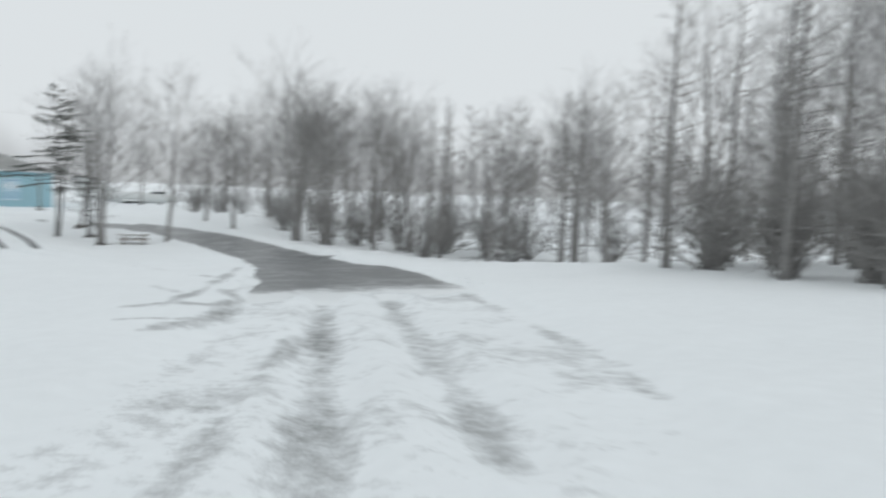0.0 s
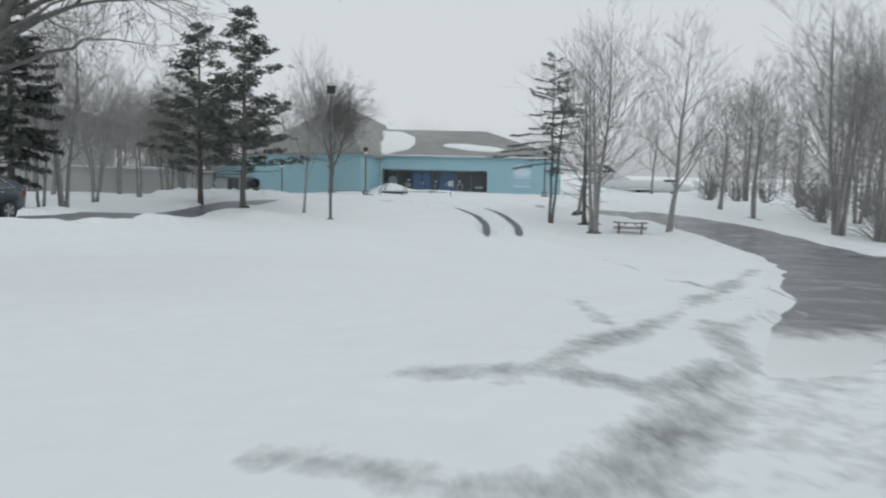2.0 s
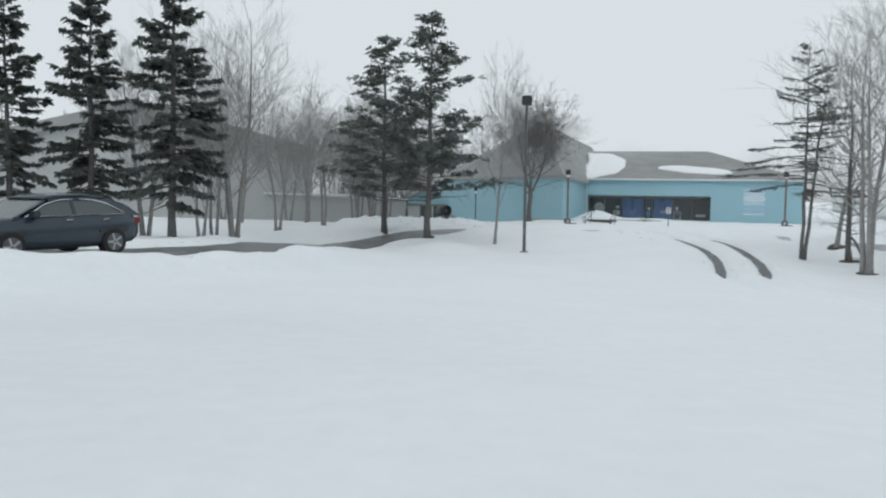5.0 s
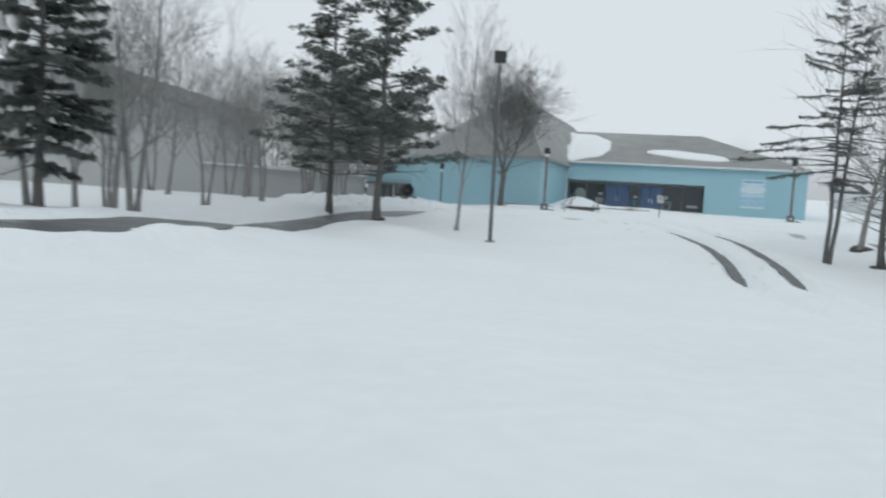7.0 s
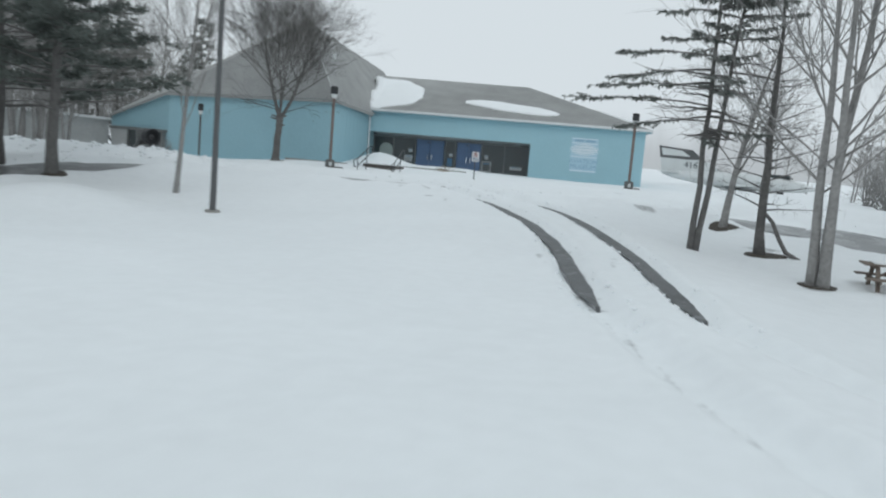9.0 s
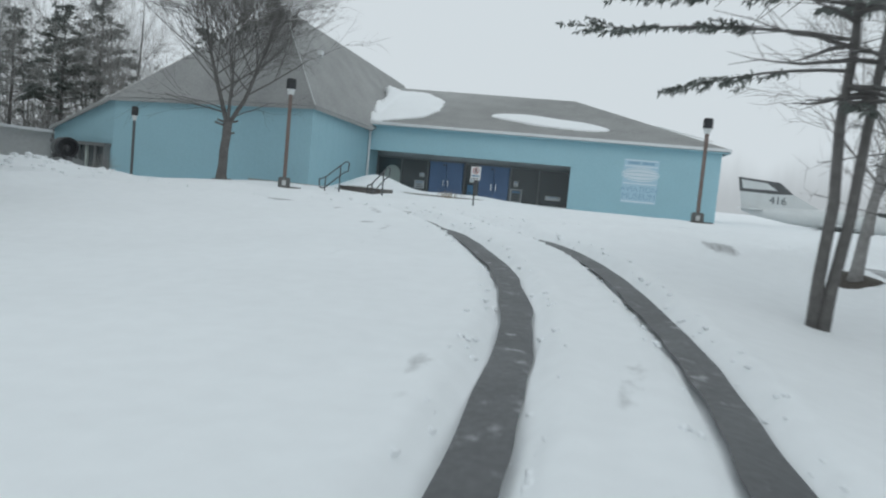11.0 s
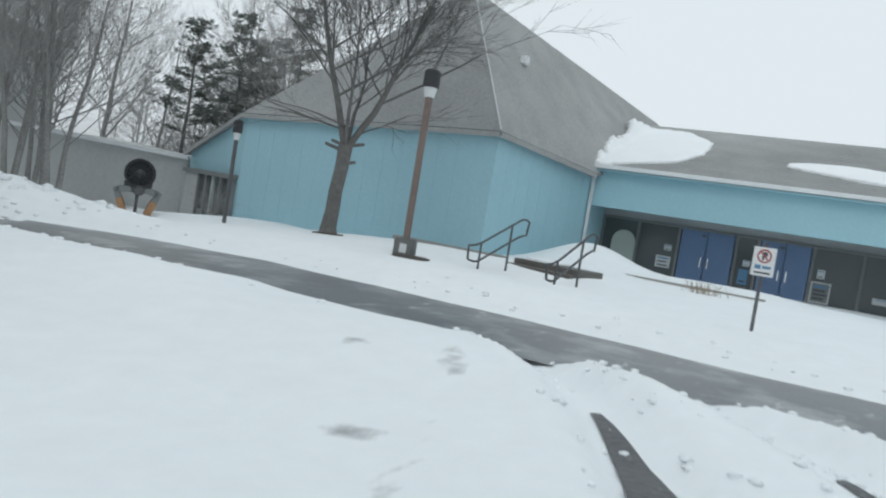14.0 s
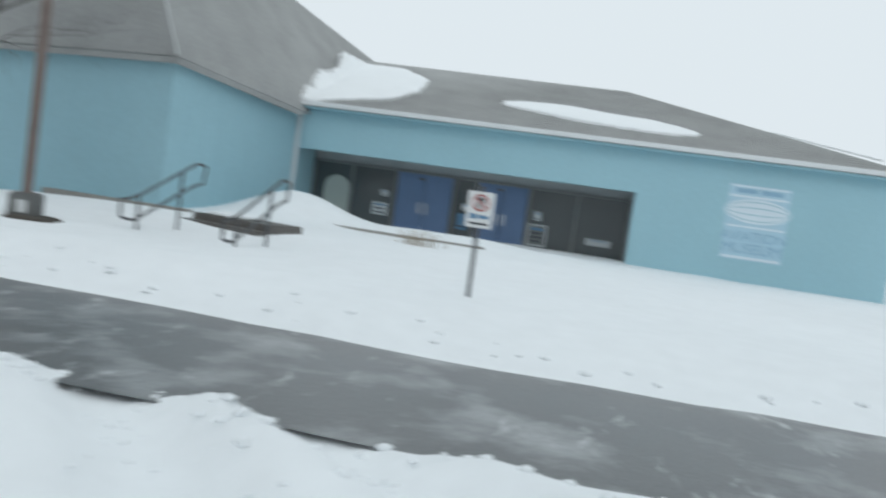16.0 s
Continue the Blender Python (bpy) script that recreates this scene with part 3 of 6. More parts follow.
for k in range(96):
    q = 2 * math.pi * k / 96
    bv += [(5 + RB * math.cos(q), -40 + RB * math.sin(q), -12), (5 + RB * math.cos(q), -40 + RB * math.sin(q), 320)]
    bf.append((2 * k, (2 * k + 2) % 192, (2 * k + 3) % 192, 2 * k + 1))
tagged(mesh_part("backdrop", bv, bf, fog_mat), "glowing backdrop painted with pale fog haze and faint distant woods", "fog", kind="structure")
for k, pts in enumerate(TRACKS):
    pts = [p for p in pts if -38.8 < p[1] < -20.1]
    r = ribbon("wheel_track", pts, 0.18, TRACK, 0.014, step=0.12, edge=0.022, seed=20 + k, across=6, rough=0.3, taper=1.6)
    tagged(r, "dark wheel track pressed through the snow to wet ground", "track", kind="structure")


# ---- the blue building ----
def prism(name, outline, z0, z1, mat, parent, label=""):
    n = len(outline)
    v = [(x, y, z0) for x, y in outline] + [(x, y, z1) for x, y in outline]
    f = [tuple(range(n))[::-1], tuple(range(n, 2 * n))] + [(i, (i + 1) % n, n + (i + 1) % n, n + i) for i in range(n)]
    return mesh_part(name, v, f, mat, parent, label)


def wall_between(name, a, b, za, zb, mat, parent, thick=0.3, z0=-1.2, label=""):
    """A wall from a to b, whose top runs from za to zb; its thickness lies to the left of a to b."""
    d = Vector((b[0] - a[0], b[1] - a[1])).normalized()
    s = Vector((-d.y, d.x)) * thick
    v = []
    for (p, z) in ((a, za), (b, zb)):
        for off in (0, 1):
            v += [(p[0] + s.x * off, p[1] + s.y * off, z0), (p[0] + s.x * off, p[1] + s.y * off, z)]
    f = [(0, 4, 5, 1), (2, 3, 7, 6), (1, 5, 7, 3), (0, 2, 6, 4), (0, 1, 3, 2), (4, 6, 7, 5)]
    return mesh_part(name, v, f, mat, parent, label)


def slab(name, corners, mat, parent, thick=0.14, label=""):
    """A roof plane through its corners (counter-clockwise from outside), with thickness below."""
    c = [Vector(p) for p in corners]
    nrm = (c[1] - c[0]).cross(c[-1] - c[0]).normalized()
    n = len(c)
    v = c + [p - nrm * thick for p in c]
    f = [tuple(range(n)), tuple(range(n, 2 * n))[::-1]] + [(i, n + i, n + (i + 1) % n, (i + 1) % n) for i in range(n)]
    return mesh_part(name, v, f, mat, parent, label)


hall = base("gallery_building", 0, 0, 0, label="blue-walled building with steep grey shingled roof and low hipped wing", category="building")
EAVE = 3.77
# wing, facade along y = 0, open porch from x = 0.05 to 10
prism("wall", [(10.0, 0), (16.75, 0), (16.75, 0.3), (10.0, 0.3)], -0.6, EAVE - 0.16, BLUE, hall)
prism("wall", [(0.02, 0), (10.0, 0), (10.0, 0.3), (0.02, 0.3)], 2.35, EAVE - 0.16, BLUE, hall)
prism("wall", [(16.45, 0.3), (16.75, 0.3), (16.75, 17), (16.45, 17)], -0.6, EAVE - 0.16, BLUE, hall)
prism("wall", [(-12, 16.7), (16.45, 16.7), (16.45, 17), (-12, 17)], -0.6, EAVE - 0.16, BLUE, hall)
prism("porch_side", [(10.0, 0.3), (10.3, 0.3), (10.3, 1.8), (10.0, 1.8)], -0.6, 2.6, SOFFIT, hall)
prism("porch_side", [(-0.25, 0.02), (0.02, 0.02), (0.02, 1.8), (-0.25, 1.8)], -0.6, 2.6, BLUE, hall)
prism("porch_ceiling", [(0.02, 0.3), (10.0, 0.3), (10.0, 1.8), (0.02, 1.8)], 2.42, 2.6, SOFFIT, hall)
prism("porch_floor", [(-0.2, -1.6), (10.2, -1.6), (10.2, 1.8), (-0.2, 1.8)], -0.5, 0.02, CONCRETE, hall)
# entrance screen at the back of the porch
SY = 1.8
prism("screen_wall", [(-0.2, SY + 0.06), (10.3, SY + 0.06), (10.3, SY + 0.3), (-0.2, SY + 0.3)], 2.12, 2.6, SOFFIT, hall)
prism("screen_wall", [(-0.2, SY + 0.06), (10.3, SY + 0.06), (10.3, SY + 0.3), (-0.2, SY + 0.3)], -0.5, 0.1, SOFFIT, hall)
prism("inner_back_wall", [(-0.2, 6.0), (10.3, 6.0), (10.3, 6.2), (-0.2, 6.2)], -0.5, 2.6, SOFFIT, hall)
prism("inner_floor", [(-0.2, SY + 0.3), (10.3, SY + 0.3), (10.3, 6.0), (-0.2, 6.0)], -0.5, 0.04, CONCRETE, hall)
for x in (0.02, 1.3, 2.72, 4.62, 5.3, 6.96, 8.4, 9.92):
    part("mullion", boxed(x, x + 0.09, SY - 0.02, SY + 0.12, 0.02, 2.14, bevel=0.008), FRAME, hall)
part("transom", boxed(0.02, 10.0, SY - 0.03, SY + 0.1, 2.08, 2.17, bevel=0.008), FRAME, hall)


def glazing(x0, x1, z0=0.1, z1=2.09):
    return part("window_pane", boxed(x0, x1, SY + 0.03, SY + 0.05, z0, z1), GLASS, hall, "dark reflecting glass")


for x0, x1 in ((0.11, 1.3), (1.39, 2.72), (4.71, 5.3), (7.05, 8.4), (8.49, 9.92)):
    glazing(x0, x1)
    part("window_sill", boxed(x0, x1, SY - 0.02, SY + 0.06, 0.1, 0.35, bevel=0.01), FRAME, hall)


def double_door(x0, x1):
    d = part("double_door", boxed(x0, x1, SY + 0.0, SY + 0.03, 2.02, 2.08), DOOR_BLUE, hall, "blue painted double door")
    mid = (x0 + x1) / 2
    for a, b in ((x0 + 0.02, mid - 0.01), (mid + 0.01, x1 - 0.02)):
        part("door_leaf", boxed(a, b, SY - 0.015, SY + 0.035, 0.06, 2.02, bevel=0.012), DOOR_BLUE, d)
    for hx in (mid - 0.14, mid + 0.1):
        part("door_handle", boxed(hx, hx + 0.04, SY - 0.07, SY - 0.03, 0.85, 1.2, bevel=0.01), CHROME, d)
    part("door_closer", boxed(mid - 0.2, mid - 0.02, SY - 0.06, SY - 0.016, 1.9, 1.97, bevel=0.01), POLE_GREY, d)


double_door(2.82, 4.6)
double_door(5.4, 6.95)
# arched pale panel, notices and bars behind the glass
bm = bmesh.new()
arc = [(-0.42, 0), (0.42, 0), (0.42, 1.2)] + [(0.42 * math.cos(a), 1.2 + 0.42 * math.sin(a)) for a in np.linspace(0.15, math.pi - 0.15, 12)] + [(-0.42, 1.2)]
vs = [bm.verts.new((x + 0.9, 0, z + 0.3)) for x, z in arc]
f = bm.faces.new(vs)
ext = bmesh.ops.extrude_face_region(bm, geom=[f])
bmesh.ops.translate(bm, vec=(0, 0.04, 0), verts=[e for e in ext["geom"] if isinstance(e, bmesh.types.BMVert)])
ob = part("arched_panel", bm, PALE, None)
ob.location = (0, SY - 0.1, -0.2)
tagged(ob, "pale arched display panel standing behind the porch", "panel")


def notice(x, z, w, h, label, mat=PAPER, rows=3, edge=False):
    t = base("notice", x, SY - 0.004, z, label=label, category="notice", group="notices on the entrance")
    part("sheet", boxed(-w / 2, w / 2, -0.012, 0, -h / 2, h / 2), mat, t)
    for k in range(rows):
        zz = h * (0.3 - 0.6 * k / max(rows - 1, 1))
        part("print_bar", boxed(-w * 0.36, w * (0.36 - 0.1 * (k % 2)), -0.015, -0.012, zz - h * 0.06, zz + h * 0.06), PRINT_BLUE if k == 0 else PRINT, t)
    return t


notice(2.35, 0.85, 0.5, 0.4, "pale paper notice taped inside the entrance glass")
notice(2.45, 1.35, 0.25, 0.2, "small paper notice on the entrance glass", rows=2)
notice(5.05, 1.25, 0.22, 0.2, "small paper notice on the entrance glass", rows=2)
notice(5.0, 0.8, 0.3, 0.5, "dark poster on the narrow entrance pane", PRINT_BLUE, rows=2)
notice(7.3, 1.3, 0.22, 0.28, "small paper notice on the entrance glass", rows=2)
board = notice(7.35, 0.72, 0.55, 0.62, "white-framed dark notice board low on the entrance glass", FRAME, rows=4)
for bx0, bx1, bz0, bz1 in ((-0.29, -0.25, -0.33, 0.33), (0.25, 0.29, -0.33, 0.33), (-0.25, 0.25, 0.29, 0.33), (-0.25, 0.25, -0.33, -0.29)):
    part("frame_bar", boxed(bx0, bx1, -0.02, 0, bz0, bz1), PAPER, board)
notice(9.2, 0.75, 0.75, 0.2, "pale strip notice on the wide entrance pane", PAPER, rows=1)

# hipped wing roof
R0, R1 = (-1.8, 8.5, 6.4), (9.5, 8.5, 6.35)
ox, oy = 17.05, -0.32
zl = EAVE - 0.06
slab("roof_plane", [(-1.0, oy, zl), (ox, oy, zl), R1, R0], SHINGLE, hall)
slab("roof_plane", [(ox, oy, zl), (ox, 17.3, zl), R1], SHINGLE, hall)
slab("roof_plane", [(ox, 17.3, zl), (-12, 17.3, zl), R0, R1], SHINGLE, hall)
part("fascia", boxed(0.02, ox + 0.02, oy - 0.06, oy + 0.02, zl - 0.12, zl + 0.01, bevel=0.01), WHITE, hall, "pale metal gutter and fascia")
part("fascia", boxed(ox - 0.02, ox + 0.06, oy, 17.3, zl - 0.2, zl + 0.02, bevel=0.01), WHITE, hall)
part("soffit", boxed(0.02, ox, oy + 0.02, 0.0, zl - 0.19, zl - 0.14), BLUE, hall)
bm = bmesh.new()
cyl(bm, 0.035, 0.035, 6.1, 6.9, 8)
ob = part("vent_pipe", bm, POLE_GREY, hall)
ob.location = (13.2, 7.5, -1.6)

# shingle courses on the wing's front slope
C0 = []
sl = math.atan2(R1[2] - zl, 8.5 - oy)
for k in range(1, 30):
    t = k / 30
    y, z = oy + (8.5 - oy) * t, zl + (R1[2] - zl) * t
    xr = ox + (R1[0] - ox) * t - 0.1
    C0.append((xr, y, z))
bm = bmesh.new()
for xr, y, z in C0:
    box(bm, -0.6, xr, y - 0.02, y + 0.01, z - 0.004, z + 0.014)
tagged(part("shingle_course", bm, SHINGLE, hall), kind="stuff")

# steep-roofed hall beside the wing
A = (-2.9, -4.9, 8.05)
WC, LT, L, IR = (-0.76, -5.94, 3.85), (-10.1, -5.9, 3.55), (-14.4, -4.1, 2.05), (0.12, -0.5, 3.45)
G, BL, IB = (-1.5, 11.9, 6.95), (-13.5, 14, 2.2), (1.2, 8.5, 3.6)
wall_between("wall", LT[:2], WC[:2], LT[2], WC[2], BLUE, hall)
wall_between("wall", L[:2], LT[:2], L[2], LT[2], BLUE, hall)
wall_between("wall", WC[:2], (0.02, 0.0), WC[2], 3.55, BLUE, hall)
wall_between("wall", BL[:2], L[:2], BL[2], L[2], BLUE, hall)


def out(p, c=(-6, 3), d=0.22, dz=-0.06):
    v = Vector((p[0] - c[0], p[1] - c[1])).normalized() * d
    return (p[0] + v.x, p[1] + v.y, p[2] + dz)


WCo, LTo, Lo, IRo = out(WC), out(LT), out(L), out(IR)
slab("roof_plane", [LTo, WCo, A], SHINGLE, hall)
slab("roof_plane", [Lo, LTo, A], SHINGLE, hall)
slab("roof_plane", [WCo, IRo, A], SHINGLE, hall)
slab("roof_plane", [IRo, IB, G, A], SHINGLE, hall)
slab("roof_plane", [BL, Lo, A, G], SHINGLE, hall)


def strip(name, a, b, w, h, mat, parent, label=""):
    """A narrow bar from a to b."""
    d = Vector(b) - Vector(a)
    q = d.to_track_quat("X", "Z").to_matrix().to_4x4()
    return part(name, boxed(0, d.length, -w / 2, w / 2, -h / 2, h / 2, m=Matrix.Translation(a) @ q), mat, parent, label)


strip("hip_flashing", Vector(WCo) + Vector((0.02, -0.02, 0.04)), Vector(A) + Vector((0.02, -0.02, 0.02)), 0.03, 0.03, ALU, hall)
strip("eave_trim", Vector(LTo) + Vector((0, -0.03, -0.1)), Vector(WCo) + Vector((0, -0.03, -0.1)), 0.05, 0.14, SHINGLE, hall)
strip("eave_trim", Vector(WCo) + Vector((0.03, 0, -0.1)), Vector(IRo) + Vector((0.03, 0, -0.1)), 0.05, 0.14, SHINGLE, hall)
strip("eave_trim", Vector(Lo) + Vector((0, -0.03, -0.08)), Vector(LTo) + Vector((0, -0.03, -0.08)), 0.05, 0.14, SHINGLE, hall)
part("roof_light", boxed(-0.12, 0.12, -0.12, 0.12, -0.14, 0.14, bevel=0.03, m=pose(-1.62, -3.3, 6.35)), WHITE, hall, "small white floodlight on the roof")
strip("downpipe", (0.1, -0.36, 3.5), (0.1, -0.12, 3.2), 0.09, 0.09, WHITE, hall)
strip("downpipe", (0.1, -0.12, 3.22), (0.1, -0.12, 0.0), 0.09, 0.09, WHITE, hall, "white downpipe in the corner")


# siding boards of the blue walls: vertical battens
def battens(a, b, za, zb, off, step=0.61):
    d = Vector((b[0] - a[0], b[1] - a[1], 0))
    n = int(d.length / step)
    s = Vector((d.y, -d.x, 0)).normalized() * off
    bm = bmesh.new()
    for k in range(1, n):
        p = Vector((a[0], a[1], 0)) + d * (k / n) + s
        ang = math.atan2(d.y, d.x)
        box(bm, -0.005, 0.005, -0.0025, 0.0025, -0.6, za + (zb - za) * k / n - 0.05, m=Matrix.Translation(p) @ Matrix.Rotation(ang, 4, "Z"))
    tagged(part("siding_batten", bm, BLUE, hall), kind="stuff")


battens(LT, WC, LT[2], WC[2], 0.003)
battens(WC, (0.02, 0), WC[2], 3.5, 0.003)
battens((10.1, 0), (16.75, 0), 3.5, 3.5, 0.003)


# snow lying on the roofs
def roof_patch(name, inside, plane, x0, x1, y0, y1, thick, label, step=0.08):
    xs, ys = np.arange(x0, x1, step), np.arange(y0, y1, step)
    ob = grid_mesh(name, xs, ys, ROOF_SNOW, lambda x, y: inside(x, y) > 0, 0.0, lambda x, y: plane(x, y) + 0.03 + thick * np.sqrt(np.clip(inside(x, y) * 2.2, 0, 1)) * (1 + 0.25 * lumps(x, y, 0.6, 41)))
    sol = ob.modifiers.new("depth", "SOLIDIFY")
    sol.thickness, sol.offset = 0.28, -1
    return tagged(ob, label, "snow", kind="stuff")


def wing_plane(x, y):
    return zl + (R1[2] - zl) / (8.5 - oy) * (y - oy)




def valley(x, y):
    """Depth inside the wedge of snow that fills the valley between the two roofs."""
    right = np.interp(y, [-0.2, 0.5, 1.1, 3, 5.4, 7.3, 8.4], [0.7, 1.65, 2.4, 2.85, 2.65, 1.35, -0.2])
    d = np.minimum(x - 0.0 + 0.108 * y, right - x)
    d = np.minimum(d, 1.2 * (6.12 - valley_plane(x, y)))
    return 0.5 * np.minimum(d, 0.9 * (y + 0.28)) + 0.05 * lumps(x, y, 0.4, 44) + 0.035 * lumps(x, y, 0.12, 46)


def valley_plane(x, y):
    return np.maximum(wing_plane(x, y), 3.39 - (0.8586 * (x - 0.311) - 0.0954 * (y + 0.609)) / 0.5037)


roof_patch("roof_snow", valley, valley_plane, -1.1, 3.2, -0.4, 8.4, 0.15, "deep snow patch in the roof valley")
roof_patch("roof_snow", lambda x, y: 1 - ((np.abs(x - 8.5) / 3.1) ** 2.4 + (np.abs(y - 2.25 + 0.25 * (x - 8.5)) / 1.0) ** 2.2) + 0.25 * lumps(x, y, 0.5, 45) + 0.1 * lumps(x, y, 0.16, 47),
           wing_plane, 4.9, 12.4, 0.1, 5.0, 0.09, "long snow patch left on the shingled roof")
strip("hip_snow", (14.0, 3.6, 4.72 + 0.12), (16.3, 0.75, 3.98 + 0.12), 0.22, 0.05, ROOF_SNOW, hall, "snow strip along the hip")

# wall sign: white logo with unreadable lines
sg = base("wall_sign", 13.24, -0.004, 1.92, label="pale panel with white emblem and blue letters on blue wall", category="sign")
part("panel", boxed(-0.8, 0.8, -0.006, 0.0, -1.0, 1.02, bevel=0.002), SIGN_PALE, sg)
bm = bmesh.new()


def ring(bm, rx, rz, t, y=-0.012, n=40):
    o = [bm.verts.new((rx * math.cos(a), y, rz * math.sin(a))) for a in np.linspace(0, 2 * math.pi, n, endpoint=False)]
    i = [bm.verts.new(((rx - t) * math.cos(a), y, (rz - t) * math.sin(a))) for a in np.linspace(0, 2 * math.pi, n, endpoint=False)]
    for k in range(n):
        bm.faces.new((o[k], o[(k + 1) % n], i[(k + 1) % n], i[k]))


ov = [bm.verts.new((0.86 * math.cos(a), -0.012, 0.33 * math.sin(a))) for a in np.linspace(0, 2 * math.pi, 40, endpoint=False)]
bm.faces.new(ov)
part("emblem_oval", bm, SIGN_WHITE, sg).location = (0, 0, 0.33)
for rx, rz in ((0.8, 0.11), (0.84, 0.27)):
    bm = bmesh.new()
    ring(bm, rx, rz, 0.028, -0.016)
    part("emblem_line", bm, BLUE, sg).location = (0, 0, 0.33)
for z, w, h in ((0.98, 0.76, 0.025), (0.71, 0.76, 0.03), (-0.1, 0.76, 0.025), (-0.94, 0.76, 0.035)):
    part("sign_bar", boxed(-w, w, -0.012, -0.006, z - h, z + h), SIGN_WHITE, sg)
for x0, x1 in ((-0.62, -0.08), (0.04, 0.6)):
    part("word_bar", boxed(x0, x1, -0.012, -0.006, 0.8, 0.92), SIGN_BLUE, sg)


def lettering(name, text, size, mat, parent, m, depth=0.006):
    """Raised words in the built-in font, facing -y."""
    cu = bpy.data.curves.new(name, "FONT")
    cu.body, cu.size, cu.extrude, cu.align_x, cu.align_y = text, size, depth, "CENTER", "CENTER"
    cu.materials.append(mat)
    ob = new(name, cu)
    ob.parent = parent
    ob.matrix_basis = m @ pose(0, 0, 0, 90, 0, 0)
    return ob


lettering("letters", "AVIATION", 0.37, SIGN_BLUE, sg, pose(0, -0.008, -0.37))
lettering("letters", "MUSEUM", 0.4, SIGN_BLUE, sg, pose(0, -0.008, -0.7))

# glazed side entrance under the low eave of the far wall
sv = base("side_entrance", -12.22, -5.02, -0.75, -22.7, label="grey-framed glazed side entrance below the blue wall", category="entrance")
part("frame_head", boxed(-2.15, 2.2, -0.34, 0.05, 2.0, 2.16, bevel=0.01), FRAME, sv, "dark flat door canopy")
part("side_panel", boxed(-2.1, -0.75, -0.22, 0.05, -0.2, 2.0, bevel=0.01), GREY_WALL, sv, "plain grey panel")
for x in (-0.75, 0.0, 0.62, 1.3, 2.0):
    part("frame_post", boxed(x, x + 0.12, -0.26, 0.04, -0.2, 2.0, bevel=0.01), FRAME if x != 0.62 else PALE, sv)
for x, w in ((-0.63, 0.63), (0.12, 0.5), (0.74, 0.56), (1.42, 0.58)):
    part("pane", boxed(x, x + w, -0.16, -0.13, 0.75, 2.0), GLASS, sv)
    part("kick_panel", boxed(x, x + w, -0.19, -0.12, -0.2, 0.75, bevel=0.01), FRAME, sv)

# grey hall with a broad gable and its low annex, behind the trees
gb = base("grey_hall", 0, 0, 0, label="large grey hall with dark broad gable and low pale annex", category="building")
U = Vector((-0.9, -0.44, 0)).normalized()
V = Vector((-U.y, U.x, 0)) * -1
if V.y < 0:
    V = -V
C = Vector((-21.8, -8.5, 0))


def hp(s, z, d=0.0):
    p = C + U * s + V * d
    return (p.x, p.y, z)


front = [hp(0, -2), hp(0, 5.9), hp(13.4, 9.3), hp(26.8, 5.9), hp(26.8, -2)]
back = [hp(0, -2, 6), hp(0, 5.9, 6), hp(13.4, 9.3, 6), hp(26.8, 5.9, 6), hp(26.8, -2, 6)]
mesh_part("wall", front + back, [(0, 1, 2, 3, 4)[::-1], (5, 6, 7, 8, 9), (0, 1, 6, 5), (3, 4, 9, 8)], GREY_WALL, gb)
slab("roof_plane", [hp(-0.5, 5.95, -0.5), hp(13.4, 9.5, -0.5), hp(13.4, 9.5, 6.5), hp(-0.5, 5.95, 6.5)][::-1], SHINGLE, gb, 0.2)
slab("roof_plane", [hp(13.4, 9.5, -0.5), hp(27.3, 5.95, -0.5), hp(27.3, 5.95, 6.5), hp(13.4, 9.5, 6.5)][::-1], SHINGLE, gb, 0.2)
strip("rake_board", hp(-0.5, 5.5, -0.55), hp(13.4, 9.05, -0.55), 0.08, 0.8, SHINGLE, gb, "dark deep verge board")
strip("rake_board", hp(13.4, 9.05, -0.55), hp(27.3, 5.5, -0.55), 0.08, 0.8, SHINGLE, gb)
wall_between("annex_wall", (-24.5, -10.2), (-14.7, -3.9), 2.1, 1.7, GREY_WALL, gb, z0=-2, label="pale grey annex wall")
strip("coping", (-24.6, -10.4, 2.16), (-14.6, -4.0, 1.76), 0.3, 0.14, WHITE, gb)
slab("annex_roof", [(-24.5, -10.0, 2.12), (-14.7, -3.7, 1.72), (-16, 1.5, 1.72), (-22, 0, 2.12)], GREY_WALL, gb, 0.1)

strip("kerb_edge", (2.6, -4.5, 0.4), (6.6, -4.3, 0.38), 0.16, 0.16, CONCRETE, hall, "wet brown concrete edge of the terrace")
strip("kerb_edge", (-3.0, -6.9, 0.4), (0.3, -6.5, 0.36), 0.3, 0.16, CONCRETE, hall)


# ---- trees ----
class Wood:
    """Collects tapered branch tubes into one mesh."""

    def __init__(self):
        self.v, self.f = [], []

    def add(self, pts, radii, n):
        v, f = tube(pts, radii, n)
        o = len(self.v)
        self.v += [tuple(p) for p in v]
        self.f += [tuple(i + o for i in q) for q in f]

    def spike(self, a, b, r):
        """A twig that ends in a point."""
        d = (b - a).normalized()
        u = d.cross(Vector((0.31, 0.95, 0.07))).normalized() * r
        w = d.cross(u)
        o = len(self.v)
        self.v += [tuple(a + u), tuple(a - 0.5 * u + 0.87 * w), tuple(a - 0.5 * u - 0.87 * w), tuple(b)]
        self.f += [(o, o + 1, o + 3), (o + 1, o + 2, o + 3), (o + 2, o, o + 3)]


